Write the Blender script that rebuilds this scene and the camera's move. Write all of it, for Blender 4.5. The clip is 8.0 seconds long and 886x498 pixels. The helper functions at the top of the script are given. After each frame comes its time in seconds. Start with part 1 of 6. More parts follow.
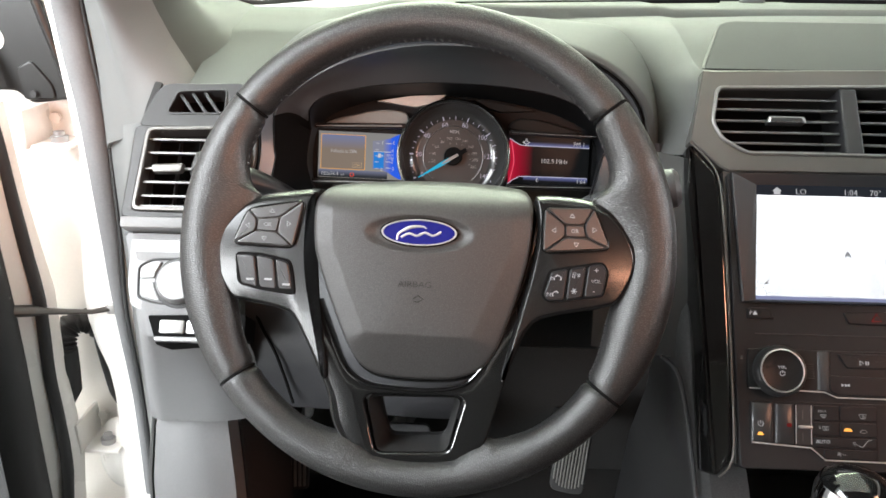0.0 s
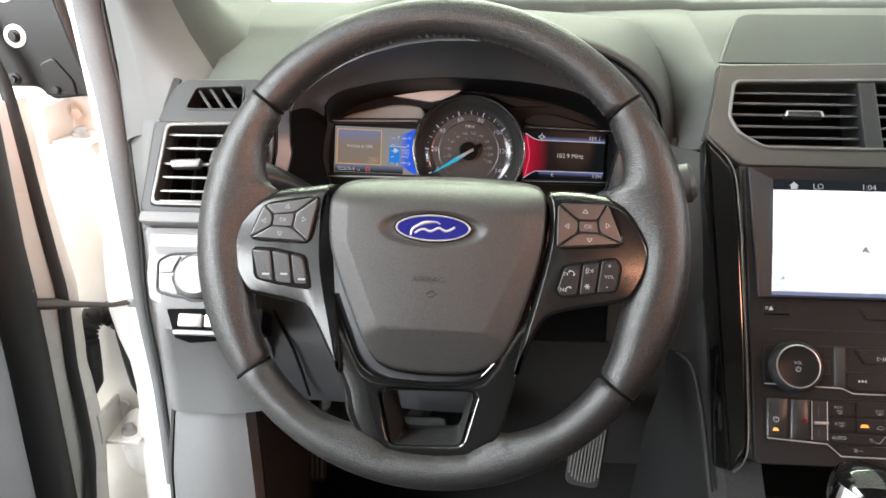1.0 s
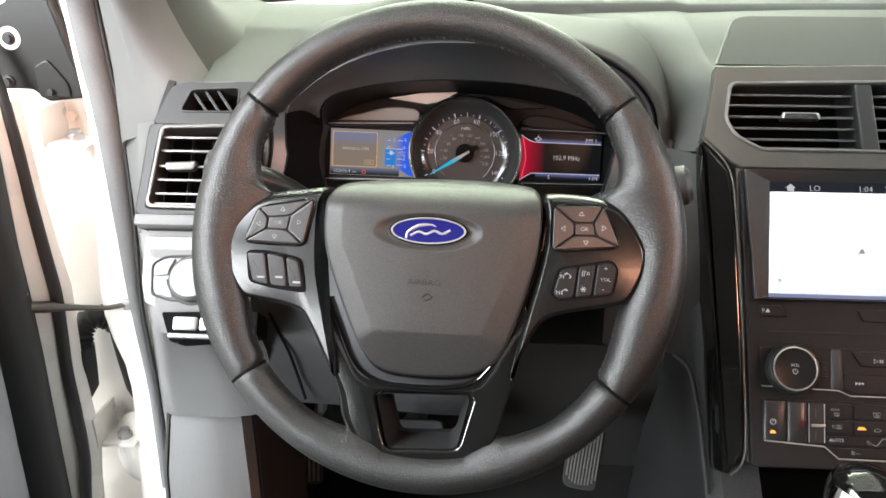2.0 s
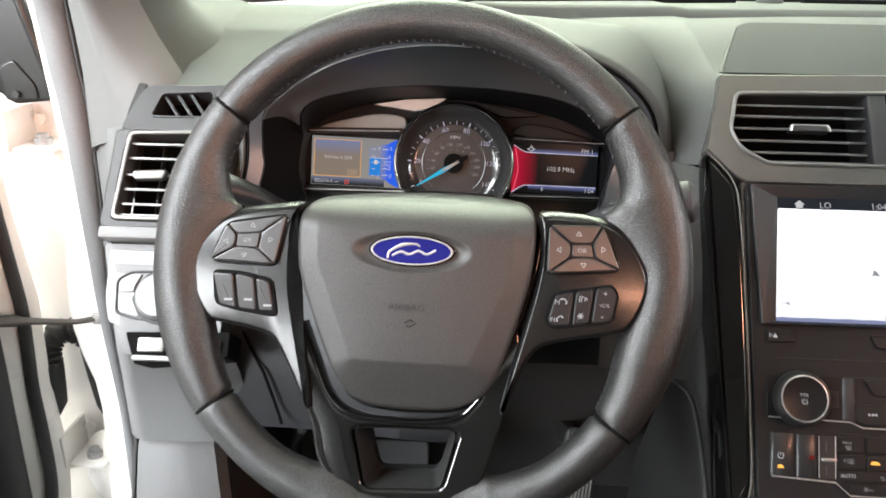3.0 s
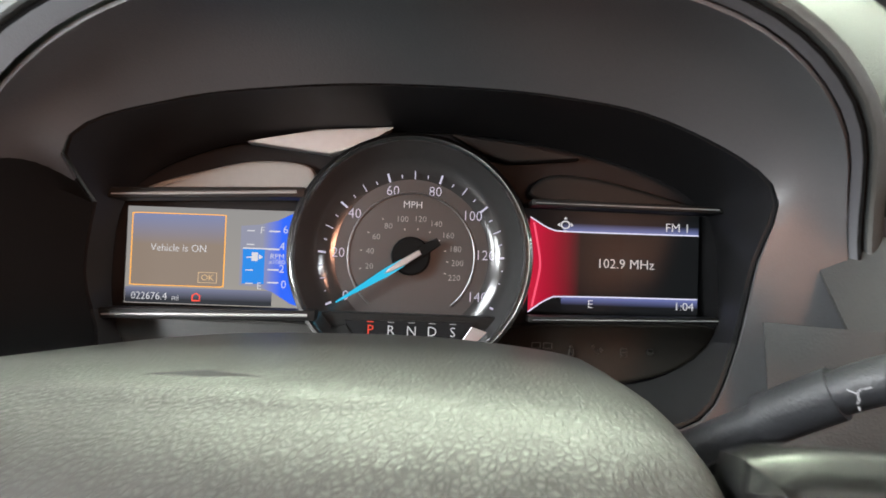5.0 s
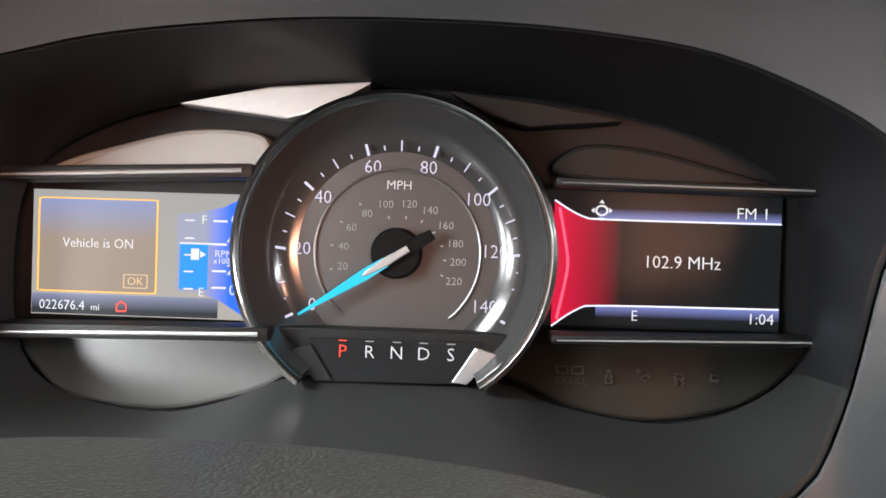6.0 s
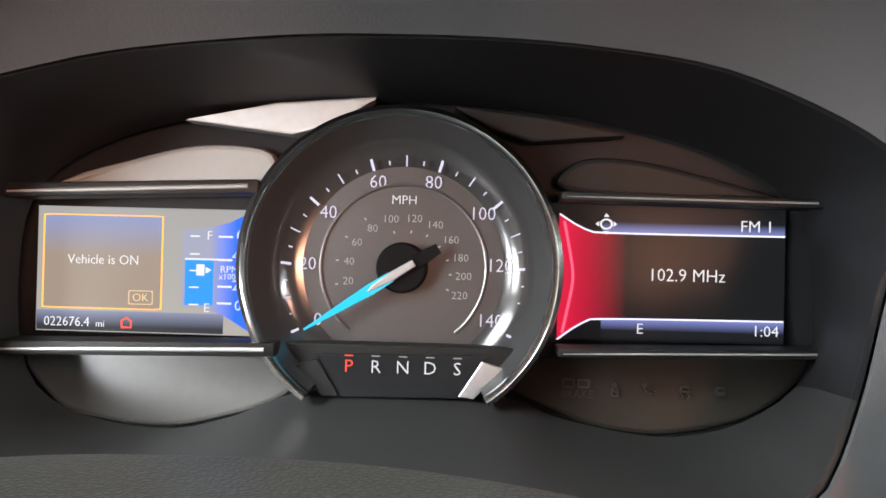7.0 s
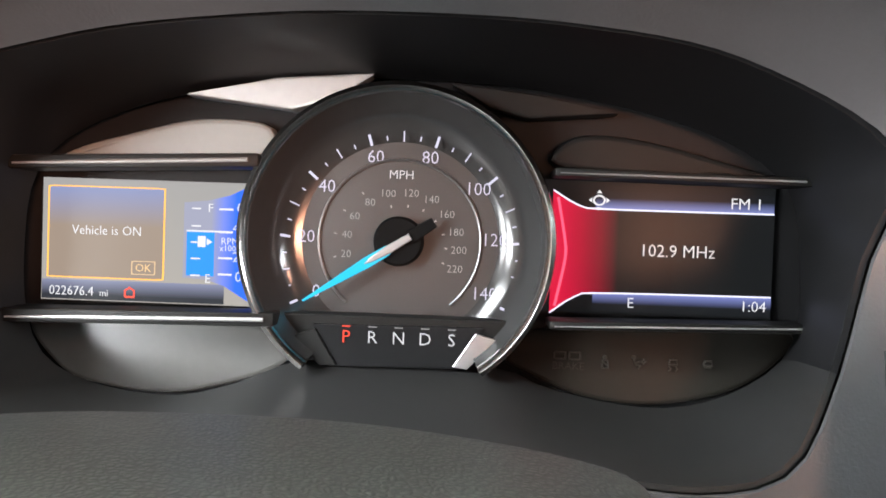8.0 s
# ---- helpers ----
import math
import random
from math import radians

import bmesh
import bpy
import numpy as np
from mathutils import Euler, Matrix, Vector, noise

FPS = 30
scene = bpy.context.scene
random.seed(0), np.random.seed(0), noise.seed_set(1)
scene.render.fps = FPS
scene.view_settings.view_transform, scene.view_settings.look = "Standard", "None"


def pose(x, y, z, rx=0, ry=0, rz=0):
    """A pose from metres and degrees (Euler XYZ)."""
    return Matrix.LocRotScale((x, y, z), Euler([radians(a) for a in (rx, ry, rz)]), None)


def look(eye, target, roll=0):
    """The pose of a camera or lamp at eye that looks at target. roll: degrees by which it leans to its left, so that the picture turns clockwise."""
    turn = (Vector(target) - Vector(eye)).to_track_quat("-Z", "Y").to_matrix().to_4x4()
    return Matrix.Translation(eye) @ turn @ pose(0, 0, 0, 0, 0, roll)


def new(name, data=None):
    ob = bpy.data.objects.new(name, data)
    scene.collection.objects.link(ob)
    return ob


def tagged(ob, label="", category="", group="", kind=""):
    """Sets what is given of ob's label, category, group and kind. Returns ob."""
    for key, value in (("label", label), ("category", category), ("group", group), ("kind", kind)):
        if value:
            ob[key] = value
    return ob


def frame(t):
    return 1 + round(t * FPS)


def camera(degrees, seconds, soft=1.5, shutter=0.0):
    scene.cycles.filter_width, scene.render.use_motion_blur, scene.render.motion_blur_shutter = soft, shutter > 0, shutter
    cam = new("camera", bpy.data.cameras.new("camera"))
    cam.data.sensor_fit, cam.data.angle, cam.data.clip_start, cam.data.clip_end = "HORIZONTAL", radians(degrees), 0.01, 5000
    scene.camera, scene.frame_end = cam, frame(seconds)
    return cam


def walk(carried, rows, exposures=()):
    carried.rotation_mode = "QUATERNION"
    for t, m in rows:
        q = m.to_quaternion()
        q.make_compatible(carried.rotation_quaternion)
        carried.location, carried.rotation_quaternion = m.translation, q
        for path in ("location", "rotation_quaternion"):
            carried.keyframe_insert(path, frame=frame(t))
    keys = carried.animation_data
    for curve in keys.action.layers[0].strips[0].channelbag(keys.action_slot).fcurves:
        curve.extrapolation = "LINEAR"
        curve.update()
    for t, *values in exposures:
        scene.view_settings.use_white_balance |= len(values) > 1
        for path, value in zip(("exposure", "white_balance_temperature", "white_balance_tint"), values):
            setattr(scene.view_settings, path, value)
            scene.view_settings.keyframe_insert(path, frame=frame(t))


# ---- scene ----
cam = camera(59.5, 8.0, soft=1.6, shutter=0.3)
PATH = [
    (0.0, 0.0391, -0.0124, 0.8797, 1.95, -20.48, 0.77),
    (0.5, 0.0415, -0.0181, 0.8826, 2.84, -20.76, 0.56),
    (1.0, 0.0431, -0.0150, 0.8828, 3.43, -21.02, 0.30),
    (2.5, 0.0444, -0.0086, 0.8821, 2.94, -20.83, 0.49),
    (3.0, 0.0453, 0.0381, 0.8759, 2.48, -20.52, 1.03),
    (3.5, 0.0495, 0.1577, 0.8499, 1.78, -18.23, 1.05),
    (4.0, 0.0559, 0.2783, 0.8099, 1.72, -14.90, 0.48),
    (4.5, 0.0506, 0.3752, 0.7764, 1.30, -12.92, 0.38),
    (4.7, 0.0483, 0.4075, 0.7717, 1.33, -12.91, 0.27),
    (5.8, 0.0641, 0.5496, 0.7515, 4.46, -14.39, -0.76),
    (6.0, 0.0630, 0.5578, 0.7543, 4.54, -15.59, -0.87),
    (6.5, 0.0596, 0.5597, 0.7554, 4.38, -15.08, -1.04),
    (7.0, 0.0590, 0.5568, 0.7548, 4.18, -14.58, -1.11),
    (7.5, 0.0569, 0.5558, 0.7563, 4.18, -14.85, -0.90),
    (8.0, 0.0621, 0.5500, 0.7559, 4.36, -16.36, -0.63),
]
walk(cam, [(t, pose(x, y, z, 90 + pitch, 0, yaw) @ pose(0, 0, 0, 0, 0, roll)) for t, x, y, z, yaw, pitch, roll in PATH],
     exposures=[(0.0, 0.06), (2.5, 0.08), (3.4, 0.18), (4.0, 0.18), (4.7, 0.26), (5.8, 0.93), (8.0, 0.95)])

# ---- light: a bright white showroom, seen through the windscreen and the open driver's door ----
world = bpy.data.worlds.new("world")
scene.world = world
world.use_nodes = True
world.node_tree.nodes["Background"].inputs[0].default_value = (0.8, 0.85, 0.9, 1)
world.node_tree.nodes["Background"].inputs[1].default_value = 0.05


def area(name, eye, target, w, h, power, colour):
    data = bpy.data.lights.new(name, "AREA")
    data.shape, data.size, data.size_y, data.energy, data.color = "RECTANGLE", w, h, power, colour
    ob = new(name, data)
    ob.matrix_world = look(eye, target)
    return ob


area("showroom_light_front", (0.0, 3.1, 2.8), (0.0, 1.0, 0.8), 2.6, 1.2, 200, (0.92, 1.0, 0.82))
area("showroom_light_side", (-2.2, -0.75, 2.65), (-0.25, 0.65, 0.6), 2.0, 1.2, 320, (0.91, 0.96, 1.0))
area("showroom_light_rear_left", (-2.25, -1.85, 1.30), (-0.1, 0.6, 0.68), 1.5, 0.7, 155, (0.95, 0.98, 1.0))
area("showroom_light_right", (1.15, -2.0, 1.40), (0.1, 0.5, 0.7), 1.1, 0.40, 95, (1.0, 0.45, 0.27))
# Added cool fill from the passenger side, with no known source.
area("fill_light_passenger", (2.7, -0.1, 1.25), (0.1, 0.75, 0.75), 1.6, 0.8, 200, (0.87, 0.95, 1.0))
area("showroom_lamp_warm", (1.95, -0.45, 1.75), (0.1, 0.6, 0.75), 0.45, 0.3, 24, (1.0, 0.44, 0.27))


# ---- materials ----
def mat(name, colour, rough=0.5, metal=0.0, grain=0.0, grain_scale=400.0, spread=0.12, wear=3.0, coat=0.0, cells=False, spec=0.5, uv=False):
    """A procedural surface: colour that varies at two scales, uneven gloss and fine relief."""
    m = bpy.data.materials.new(name)
    m.use_nodes = True
    nt = m.node_tree
    b = nt.nodes["Principled BSDF"]
    b.inputs["Metallic"].default_value, b.inputs["Coat Weight"].default_value = metal, coat
    b.inputs["Coat Roughness"].default_value, b.inputs["Specular IOR Level"].default_value = 0.04, spec
    co = nt.nodes.new("ShaderNodeTexCoord")

    def noise_tex(scale, detail):
        n = nt.nodes.new("ShaderNodeTexNoise")
        n.inputs["Scale"].default_value, n.inputs["Detail"].default_value = scale, detail
        nt.links.new(co.outputs["Object"], n.inputs["Vector"])
        return n

    big, fine = noise_tex(wear, 4), noise_tex(grain_scale * 0.6, 2)
    mix = nt.nodes.new("ShaderNodeMath")
    mix.operation = "MULTIPLY_ADD"
    mix.inputs[1].default_value = 0.4
    nt.links.new(fine.outputs["Fac"], mix.inputs[0])
    nt.links.new(big.outputs["Fac"], mix.inputs[2])
    ramp = nt.nodes.new("ShaderNodeValToRGB")
    ramp.color_ramp.elements[0].position, ramp.color_ramp.elements[1].position = 0.35, 1.05
    for e, k in zip(ramp.color_ramp.elements, (1 - spread, 1 + spread)):
        e.color = (*[min(1, c * k) for c in colour], 1)
    nt.links.new(mix.outputs[0], ramp.inputs["Fac"])
    nt.links.new(ramp.outputs["Color"], b.inputs["Base Color"])
    mr = nt.nodes.new("ShaderNodeMapRange")
    mr.inputs["To Min"].default_value, mr.inputs["To Max"].default_value = rough * 0.85, min(1, rough * 1.18)
    nt.links.new(big.outputs["Fac"], mr.inputs["Value"])
    nt.links.new(mr.outputs["Result"], b.inputs["Roughness"])
    if grain:
        if cells:
            tex = nt.nodes.new("ShaderNodeTexVoronoi")
            tex.feature = "DISTANCE_TO_EDGE"
            tex.inputs["Scale"].default_value = grain_scale
            warp = nt.nodes.new("ShaderNodeVectorMath")
            warp.operation = "MULTIPLY_ADD"
            warp.inputs[1].default_value = (0.0016, 0.0016, 0.0016)
            wn = noise_tex(260, 2)
            nt.links.new(wn.outputs["Color"], warp.inputs[0])
            nt.links.new(co.outputs["UV" if uv else "Object"], warp.inputs[2])
            nt.links.new(warp.outputs[0], tex.inputs["Vector"])
            pillow = nt.nodes.new("ShaderNodeMapRange")
            pillow.interpolation_type = "SMOOTHSTEP"
            pillow.inputs["From Min"].default_value, pillow.inputs["From Max"].default_value = 0.0, 0.34
            nt.links.new(tex.outputs["Distance"], pillow.inputs["Value"])
            height = pillow.outputs["Result"]
            # Less gloss in the grooves imitates the shade between the cells.
            pit = nt.nodes.new("ShaderNodeMapRange")
            pit.inputs["To Min"].default_value, pit.inputs["To Max"].default_value = spec * 0.62, spec * 1.06
            nt.links.new(height, pit.inputs["Value"])
            nt.links.new(pit.outputs["Result"], b.inputs["Specular IOR Level"])
        else:
            height = noise_tex(grain_scale, 3).outputs["Fac"]
        bump = nt.nodes.new("ShaderNodeBump")
        bump.inputs["Strength"].default_value, bump.inputs["Distance"].default_value = grain, 0.0005 if cells else 0.0012
        nt.links.new(height, bump.inputs["Height"])
        nt.links.new(bump.outputs["Normal"], b.inputs["Normal"])
    return m


def lit(name, colour, strength, gradient=None):
    """A glowing display area or mark; gradient: (axis, from, to, other colour)."""
    m = bpy.data.materials.new(name)
    m.use_nodes = True
    nt = m.node_tree
    b = nt.nodes["Principled BSDF"]
    b.inputs["Base Color"].default_value, b.inputs["Roughness"].default_value = (0.005, 0.005, 0.005, 1), 0.25
    b.inputs["Emission Color"].default_value, b.inputs["Emission Strength"].default_value = (*colour, 1), strength
    b.inputs["Specular IOR Level"].default_value = 0.04
    if gradient:
        axis, a, z, other = gradient
        co, sep, mr, ramp = (nt.nodes.new("ShaderNode" + n) for n in ("TexCoord", "SeparateXYZ", "MapRange", "ValToRGB"))
        nt.links.new(co.outputs["Object"], sep.inputs[0])
        mr.inputs["From Min"].default_value, mr.inputs["From Max"].default_value = a, z
        nt.links.new(sep.outputs[axis], mr.inputs["Value"])
        ramp.color_ramp.elements[0].color, ramp.color_ramp.elements[1].color = (*colour, 1), (*other, 1)
        nt.links.new(mr.outputs["Result"], ramp.inputs["Fac"])
        nt.links.new(ramp.outputs["Color"], b.inputs["Emission Color"])
    return m


LEATHER = mat("wheel_leather", (0.012, 0.0118, 0.0116), 0.38, grain=0.30, grain_scale=780, cells=True, spread=0.1, spec=0.68, uv=True)
COVER = mat("airbag_cover_plastic", (0.024, 0.0235, 0.023), 0.42, grain=0.19, grain_scale=760, cells=True, spread=0.1, spec=0.44)
DASH = mat("dash_soft_plastic", (0.046, 0.048, 0.046), 0.6, grain=0.25, grain_scale=900, spread=0.08, spec=0.3)
DASH_LOW = mat("lower_dash_plastic", (0.15, 0.15, 0.152), 0.55, grain=0.7, grain_scale=1000, spread=0.25)
KNEE = mat("knee_panel_plastic", (0.025, 0.0256, 0.028), 0.45, spec=0.4, grain=0.3, grain_scale=900)
LIDMAT = mat("lid_plastic", (0.031, 0.032, 0.031), 0.7, spec=0.2, grain=0.2, grain_scale=1100)
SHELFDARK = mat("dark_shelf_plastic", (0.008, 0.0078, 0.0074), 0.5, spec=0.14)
SILLMAT = mat("cluster_sill_black", (0.014, 0.014, 0.0138), 0.5, spec=0.3)
PANELKEY = mat("panel_key_black", (0.011, 0.011, 0.0118), 0.38, spec=0.22)
VENTFACE = mat("vent_face_plastic", (0.020, 0.020, 0.0205), 0.5, grain=0.2, grain_scale=1100)
# Slat edges: paler colours paint the light they catch, stronger at the driver's vent.
SLATEDGE = mat("slat_edge_highlight", (0.17, 0.17, 0.17), 0.4)
SLATEDGE_DARK = mat("slat_edge_highlight_dim", (0.055, 0.055, 0.055), 0.35)
PLATE = mat("switch_plate_grey", (0.17, 0.17, 0.17), 0.4, metal=0.3)
LIPGREY = mat("hood_lip_grey", (0.050, 0.052, 0.057), 0.38, grain=0.1, grain_scale=1000)
HOOD_IN = mat("hood_lining", (0.049, 0.0495, 0.0515), 0.42, grain=0.1, grain_scale=900)
GLOSS = mat("piano_black", (0.005, 0.005, 0.005), 0.08, coat=0.3, spread=0.2)
DARKGLOSS = mat("smoked_lens_black", (0.009, 0.009, 0.0095), 0.42, spread=0.2, spec=0.07)
SPOKE = mat("black_lacquer", (0.006, 0.006, 0.006), 0.24, coat=0.05, spread=0.2, spec=0.3)
BRKMAT = mat("black_bracket_paint", (0.010, 0.0095, 0.009), 0.3, spec=0.4, spread=0.3, wear=14)
SATIN = mat("satin_black_plastic", (0.02, 0.02, 0.021), 0.32, grain=0.08, grain_scale=1200)
BUTTON = mat("button_plastic", (0.022, 0.021, 0.021), 0.32, spec=0.48)
TRIM = mat("metallic_grey_trim", (0.11, 0.104, 0.098), 0.36, metal=0.65, grain=0.05, grain_scale=1500)
CHROME = mat("chrome", (0.75, 0.75, 0.76), 0.10, metal=1.0, spread=0.05)
BRIGHT = mat("bright_plated_line", (0.80, 0.80, 0.81), 0.30, metal=0.85, spread=0.05)
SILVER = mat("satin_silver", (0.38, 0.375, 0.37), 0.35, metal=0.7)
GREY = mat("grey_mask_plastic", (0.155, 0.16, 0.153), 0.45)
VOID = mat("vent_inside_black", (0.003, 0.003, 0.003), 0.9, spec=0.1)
SLAT = mat("vent_slat_black", (0.004, 0.004, 0.004), 0.5, spec=0.2)
# One lens colour twice: paler for the lit left, darker for the shaded right.
LOBE_LIT = mat("smoked_lens_lit", (0.06, 0.058, 0.054), 0.28, spread=0.2)
LOBE_SHADED = mat("smoked_lens_shaded", (0.016, 0.0145, 0.012), 0.45, spread=0.2, spec=0.15)
PAINT = mat("white_body_paint", (0.80, 0.77, 0.725), 0.28, coat=0.5, spread=0.06, wear=9)
RUBBER = mat("black_rubber", (0.018, 0.018, 0.018), 0.6, grain=0.34, grain_scale=520)
SEAL = mat("grey_weatherstrip", (0.14, 0.141, 0.143), 0.6, grain=0.6, grain_scale=700, spread=0.3)
PILLAR = mat("pillar_trim_grey", (0.12, 0.121, 0.118), 0.6, grain=0.2, grain_scale=1300)
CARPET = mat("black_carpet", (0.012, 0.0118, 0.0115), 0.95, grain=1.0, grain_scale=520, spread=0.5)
STEEL = mat("worn_steel", (0.35, 0.34, 0.33), 0.4, metal=0.8, spread=0.2)
PEDAL = mat("pedal_rubber_metal", (0.13, 0.127, 0.12), 0.5, metal=0.3)
BLUE = mat("badge_blue", (0.007, 0.008, 0.095), 0.2, coat=0.6, spread=0.1)
WALL = mat("showroom_white_wall", (0.8, 0.8, 0.79), 0.8, spread=0.04)
FLOOR = mat("showroom_floor", (0.45, 0.45, 0.45), 0.35, spread=0.1, wear=1.5)
HEADLINER = mat("headliner_fabric", (0.07, 0.07, 0.07), 0.95, grain=0.2, grain_scale=600)
SEATFAB = mat("cabin_dark_trim", (0.03, 0.03, 0.03), 0.8, grain=0.2, grain_scale=500)
# Print on keys and levers glows like the screens, to keep it bright.
INK = lit("white_marking_glow", (0.75, 0.75, 0.78), 0.7)
INK_DIM = lit("dim_marking_glow", (0.42, 0.42, 0.42), 0.6)
KEYINK = lit("key_marking_glow", (0.72, 0.72, 0.73), 0.85)
STITCH = mat("grey_thread", (0.026, 0.027, 0.030), 0.6)
VENTRIM = mat("satin_grey_vent_trim", (0.20, 0.197, 0.19), 0.34, metal=0.5)
GLASS = bpy.data.materials.new("windscreen_glass")
GLASS.use_nodes = True
_g = GLASS.node_tree.nodes["Principled BSDF"]
_g.inputs["Base Color"].default_value, _g.inputs["Roughness"].default_value = (0.86, 0.95, 0.86, 1), 0.0
_g.inputs["Transmission Weight"].default_value, _g.inputs["IOR"].default_value = 1.0, 1.45


# ---- modelling helpers ----
def part(name, bm, material, parent, label="", m=None, smooth=True):
    """One mesh object under a thing or a part."""
    bmesh.ops.recalc_face_normals(bm, faces=bm.faces)
    data = bpy.data.meshes.new(name)
    bm.to_mesh(data)
    bm.free()
    for p in data.polygons:
        p.use_smooth = smooth
    data.materials.append(material)
    ob = new(name, data)
    ob.parent = parent
    if m is not None:
        ob.matrix_basis = m
    if label:
        ob["label"] = label
    if smooth:
        data.set_sharp_from_angle(angle=radians(38))
    return ob


def thing(name, m, label, category, group="", kind=""):
    ob = new(name)
    ob.empty_display_size = 0.02
    ob.matrix_world = m
    return tagged(ob, label, category, group, kind)


def frame_at(x, y, z, yaw, lean, roll=0):
    """A plane that faces the driver and leans back: local x right, y up, z towards the driver."""
    return pose(x, y, z, 90 - lean, 0, yaw) @ pose(0, 0, 0, 0, 0, roll)


def mm(points):
    return [tuple(c / 1000 for c in p) for p in points]


def curve(points, n, closed=True):
    """n points evenly along a smooth line through the given ones."""
    p = np.array(points, float)
    k = len(p)
    out = []
    steps = 24
    for i in range(k if closed else k - 1):
        a, b, c, d = (p[j % k] if closed else p[min(max(j, 0), k - 1)] for j in (i - 1, i, i + 1, i + 2))
        for s in np.arange(steps) / steps:
            out.append(0.5 * (2 * b + (c - a) * s + (2 * a - 5 * b + 4 * c - d) * s**2 + (3 * b - a - 3 * c + d) * s**3))
    out.append(p[0] if closed else p[-1])
    out = np.array(out)
    run = np.r_[0, np.cumsum(np.linalg.norm(np.diff(out, axis=0), axis=1))]
    at = np.linspace(0, run[-1], n, endpoint=not closed)
    return np.stack([np.interp(at, run, out[:, j]) for j in range(p.shape[1])], -1)


def rounded(points, r, k=4):
    """A polygon with its corners rounded by r."""
    p = [np.array(q, float) for q in points]
    out = []
    for i, b in enumerate(p):
        a, c = p[i - 1], p[(i + 1) % len(p)]
        u, v = a - b, c - b
        s = min(r, np.linalg.norm(u) * 0.45, np.linalg.norm(v) * 0.45)
        u, v = b + u / np.linalg.norm(u) * s, b + v / np.linalg.norm(v) * s
        for t in np.linspace(0, 1, k):
            out.append(tuple((1 - t) ** 2 * u + 2 * t * (1 - t) * b + t**2 * v))
    return out


def prism(points, z0, z1, bevel=0.0, bm=None):
    """An extruded outline with a rounded front edge."""
    bm = bm or bmesh.new()
    pts = np.array(points, float)
    c = pts.mean(0)
    rings = [(pts, z0), (pts, z1 - bevel)]
    if bevel:
        nxt, prv = np.roll(pts, -1, 0), np.roll(pts, 1, 0)
        t = nxt - prv
        nrm = np.stack([t[:, 1], -t[:, 0]], -1) / (np.linalg.norm(t, axis=1, keepdims=True) + 1e-9)
        area2 = np.sum(pts[:, 0] * nxt[:, 1] - nxt[:, 0] * pts[:, 1])
        nrm *= 1 if area2 > 0 else -1
        for s, h in ((0.3, 0.7), (1.0, 1.0)):
            rings.append((pts - nrm * bevel * s, z1 - bevel + bevel * h))
        rings.append((pts - nrm * bevel * 1.25, z1))
    made = [[bm.verts.new((x, y, z)) for x, y in ring] for ring, z in rings]
    n = len(pts)
    for a, b in zip(made, made[1:]):
        for i in range(n):
            bm.faces.new((a[i], a[(i + 1) % n], b[(i + 1) % n], b[i]))
    bm.faces.new(made[-1])
    bm.faces.new(made[0][::-1])
    return bm


def plate_hole(outer, inner, z0, z1, bevel=0.0, n=96):
    """A plate with an opening; both outlines run the same way."""
    bm = bmesh.new()
    o, i = resample(outer, n), resample(inner, n)
    c = i.mean(0)
    o = by_angle(o, c)
    i = by_angle(i, c)
    d = o - i
    d /= np.linalg.norm(d, axis=1, keepdims=True) + 1e-9
    rings = [(i, z0), (i, z1 - bevel), (i + d * bevel, z1), (o - d * bevel, z1), (o, z1 - bevel), (o, z0)]
    made = [[bm.verts.new((x, y, z)) for x, y in ring] for ring, z in rings]
    for a, b in zip(made, made[1:] + made[:1]):
        for k in range(n):
            bm.faces.new((a[k], a[(k + 1) % n], b[(k + 1) % n], b[k]))
    return bm


def frame_of(outer, inner, z0, z1, bevel=0.0, zin=None):
    """A mitred frame between two outlines with the same number of corners."""
    bm = bmesh.new()
    o, i = np.array(outer, float), np.array(inner, float)
    d = (o - i) / (np.linalg.norm(o - i, axis=1, keepdims=True) + 1e-9)
    zi = z1 if zin is None else zin
    rings = [(i, z0), (i, zi - bevel), (i + d * bevel, zi), (o - d * bevel, z1), (o, z1 - bevel), (o, z0)]
    made = [[bm.verts.new((x, y, z)) for x, y in ring] for ring, z in rings]
    n = len(o)
    for a, b in zip(made, made[1:] + made[:1]):
        for k in range(n):
            bm.faces.new((a[k], a[(k + 1) % n], b[(k + 1) % n], b[k]))
    return bm


def resample(points, n):
    p = np.array([*points, points[0]], float)
    run = np.r_[0, np.cumsum(np.linalg.norm(np.diff(p, axis=0), axis=1))]
    at = np.linspace(0, run[-1], n, endpoint=False)
    return np.stack([np.interp(at, run, p[:, j]) for j in range(p.shape[1])], -1)


def grow(points, d):
    p = np.array(points, float)
    n, q = np.roll(p, -1, 0), np.roll(p, 1, 0)
    t = n - q
    nrm = np.stack([t[:, 1], -t[:, 0]], -1) / (np.linalg.norm(t, axis=1, keepdims=True) + 1e-9)
    if np.sum(p[:, 0] * n[:, 1] - n[:, 0] * p[:, 1]) < 0:
        nrm = -nrm
    return p + nrm * d


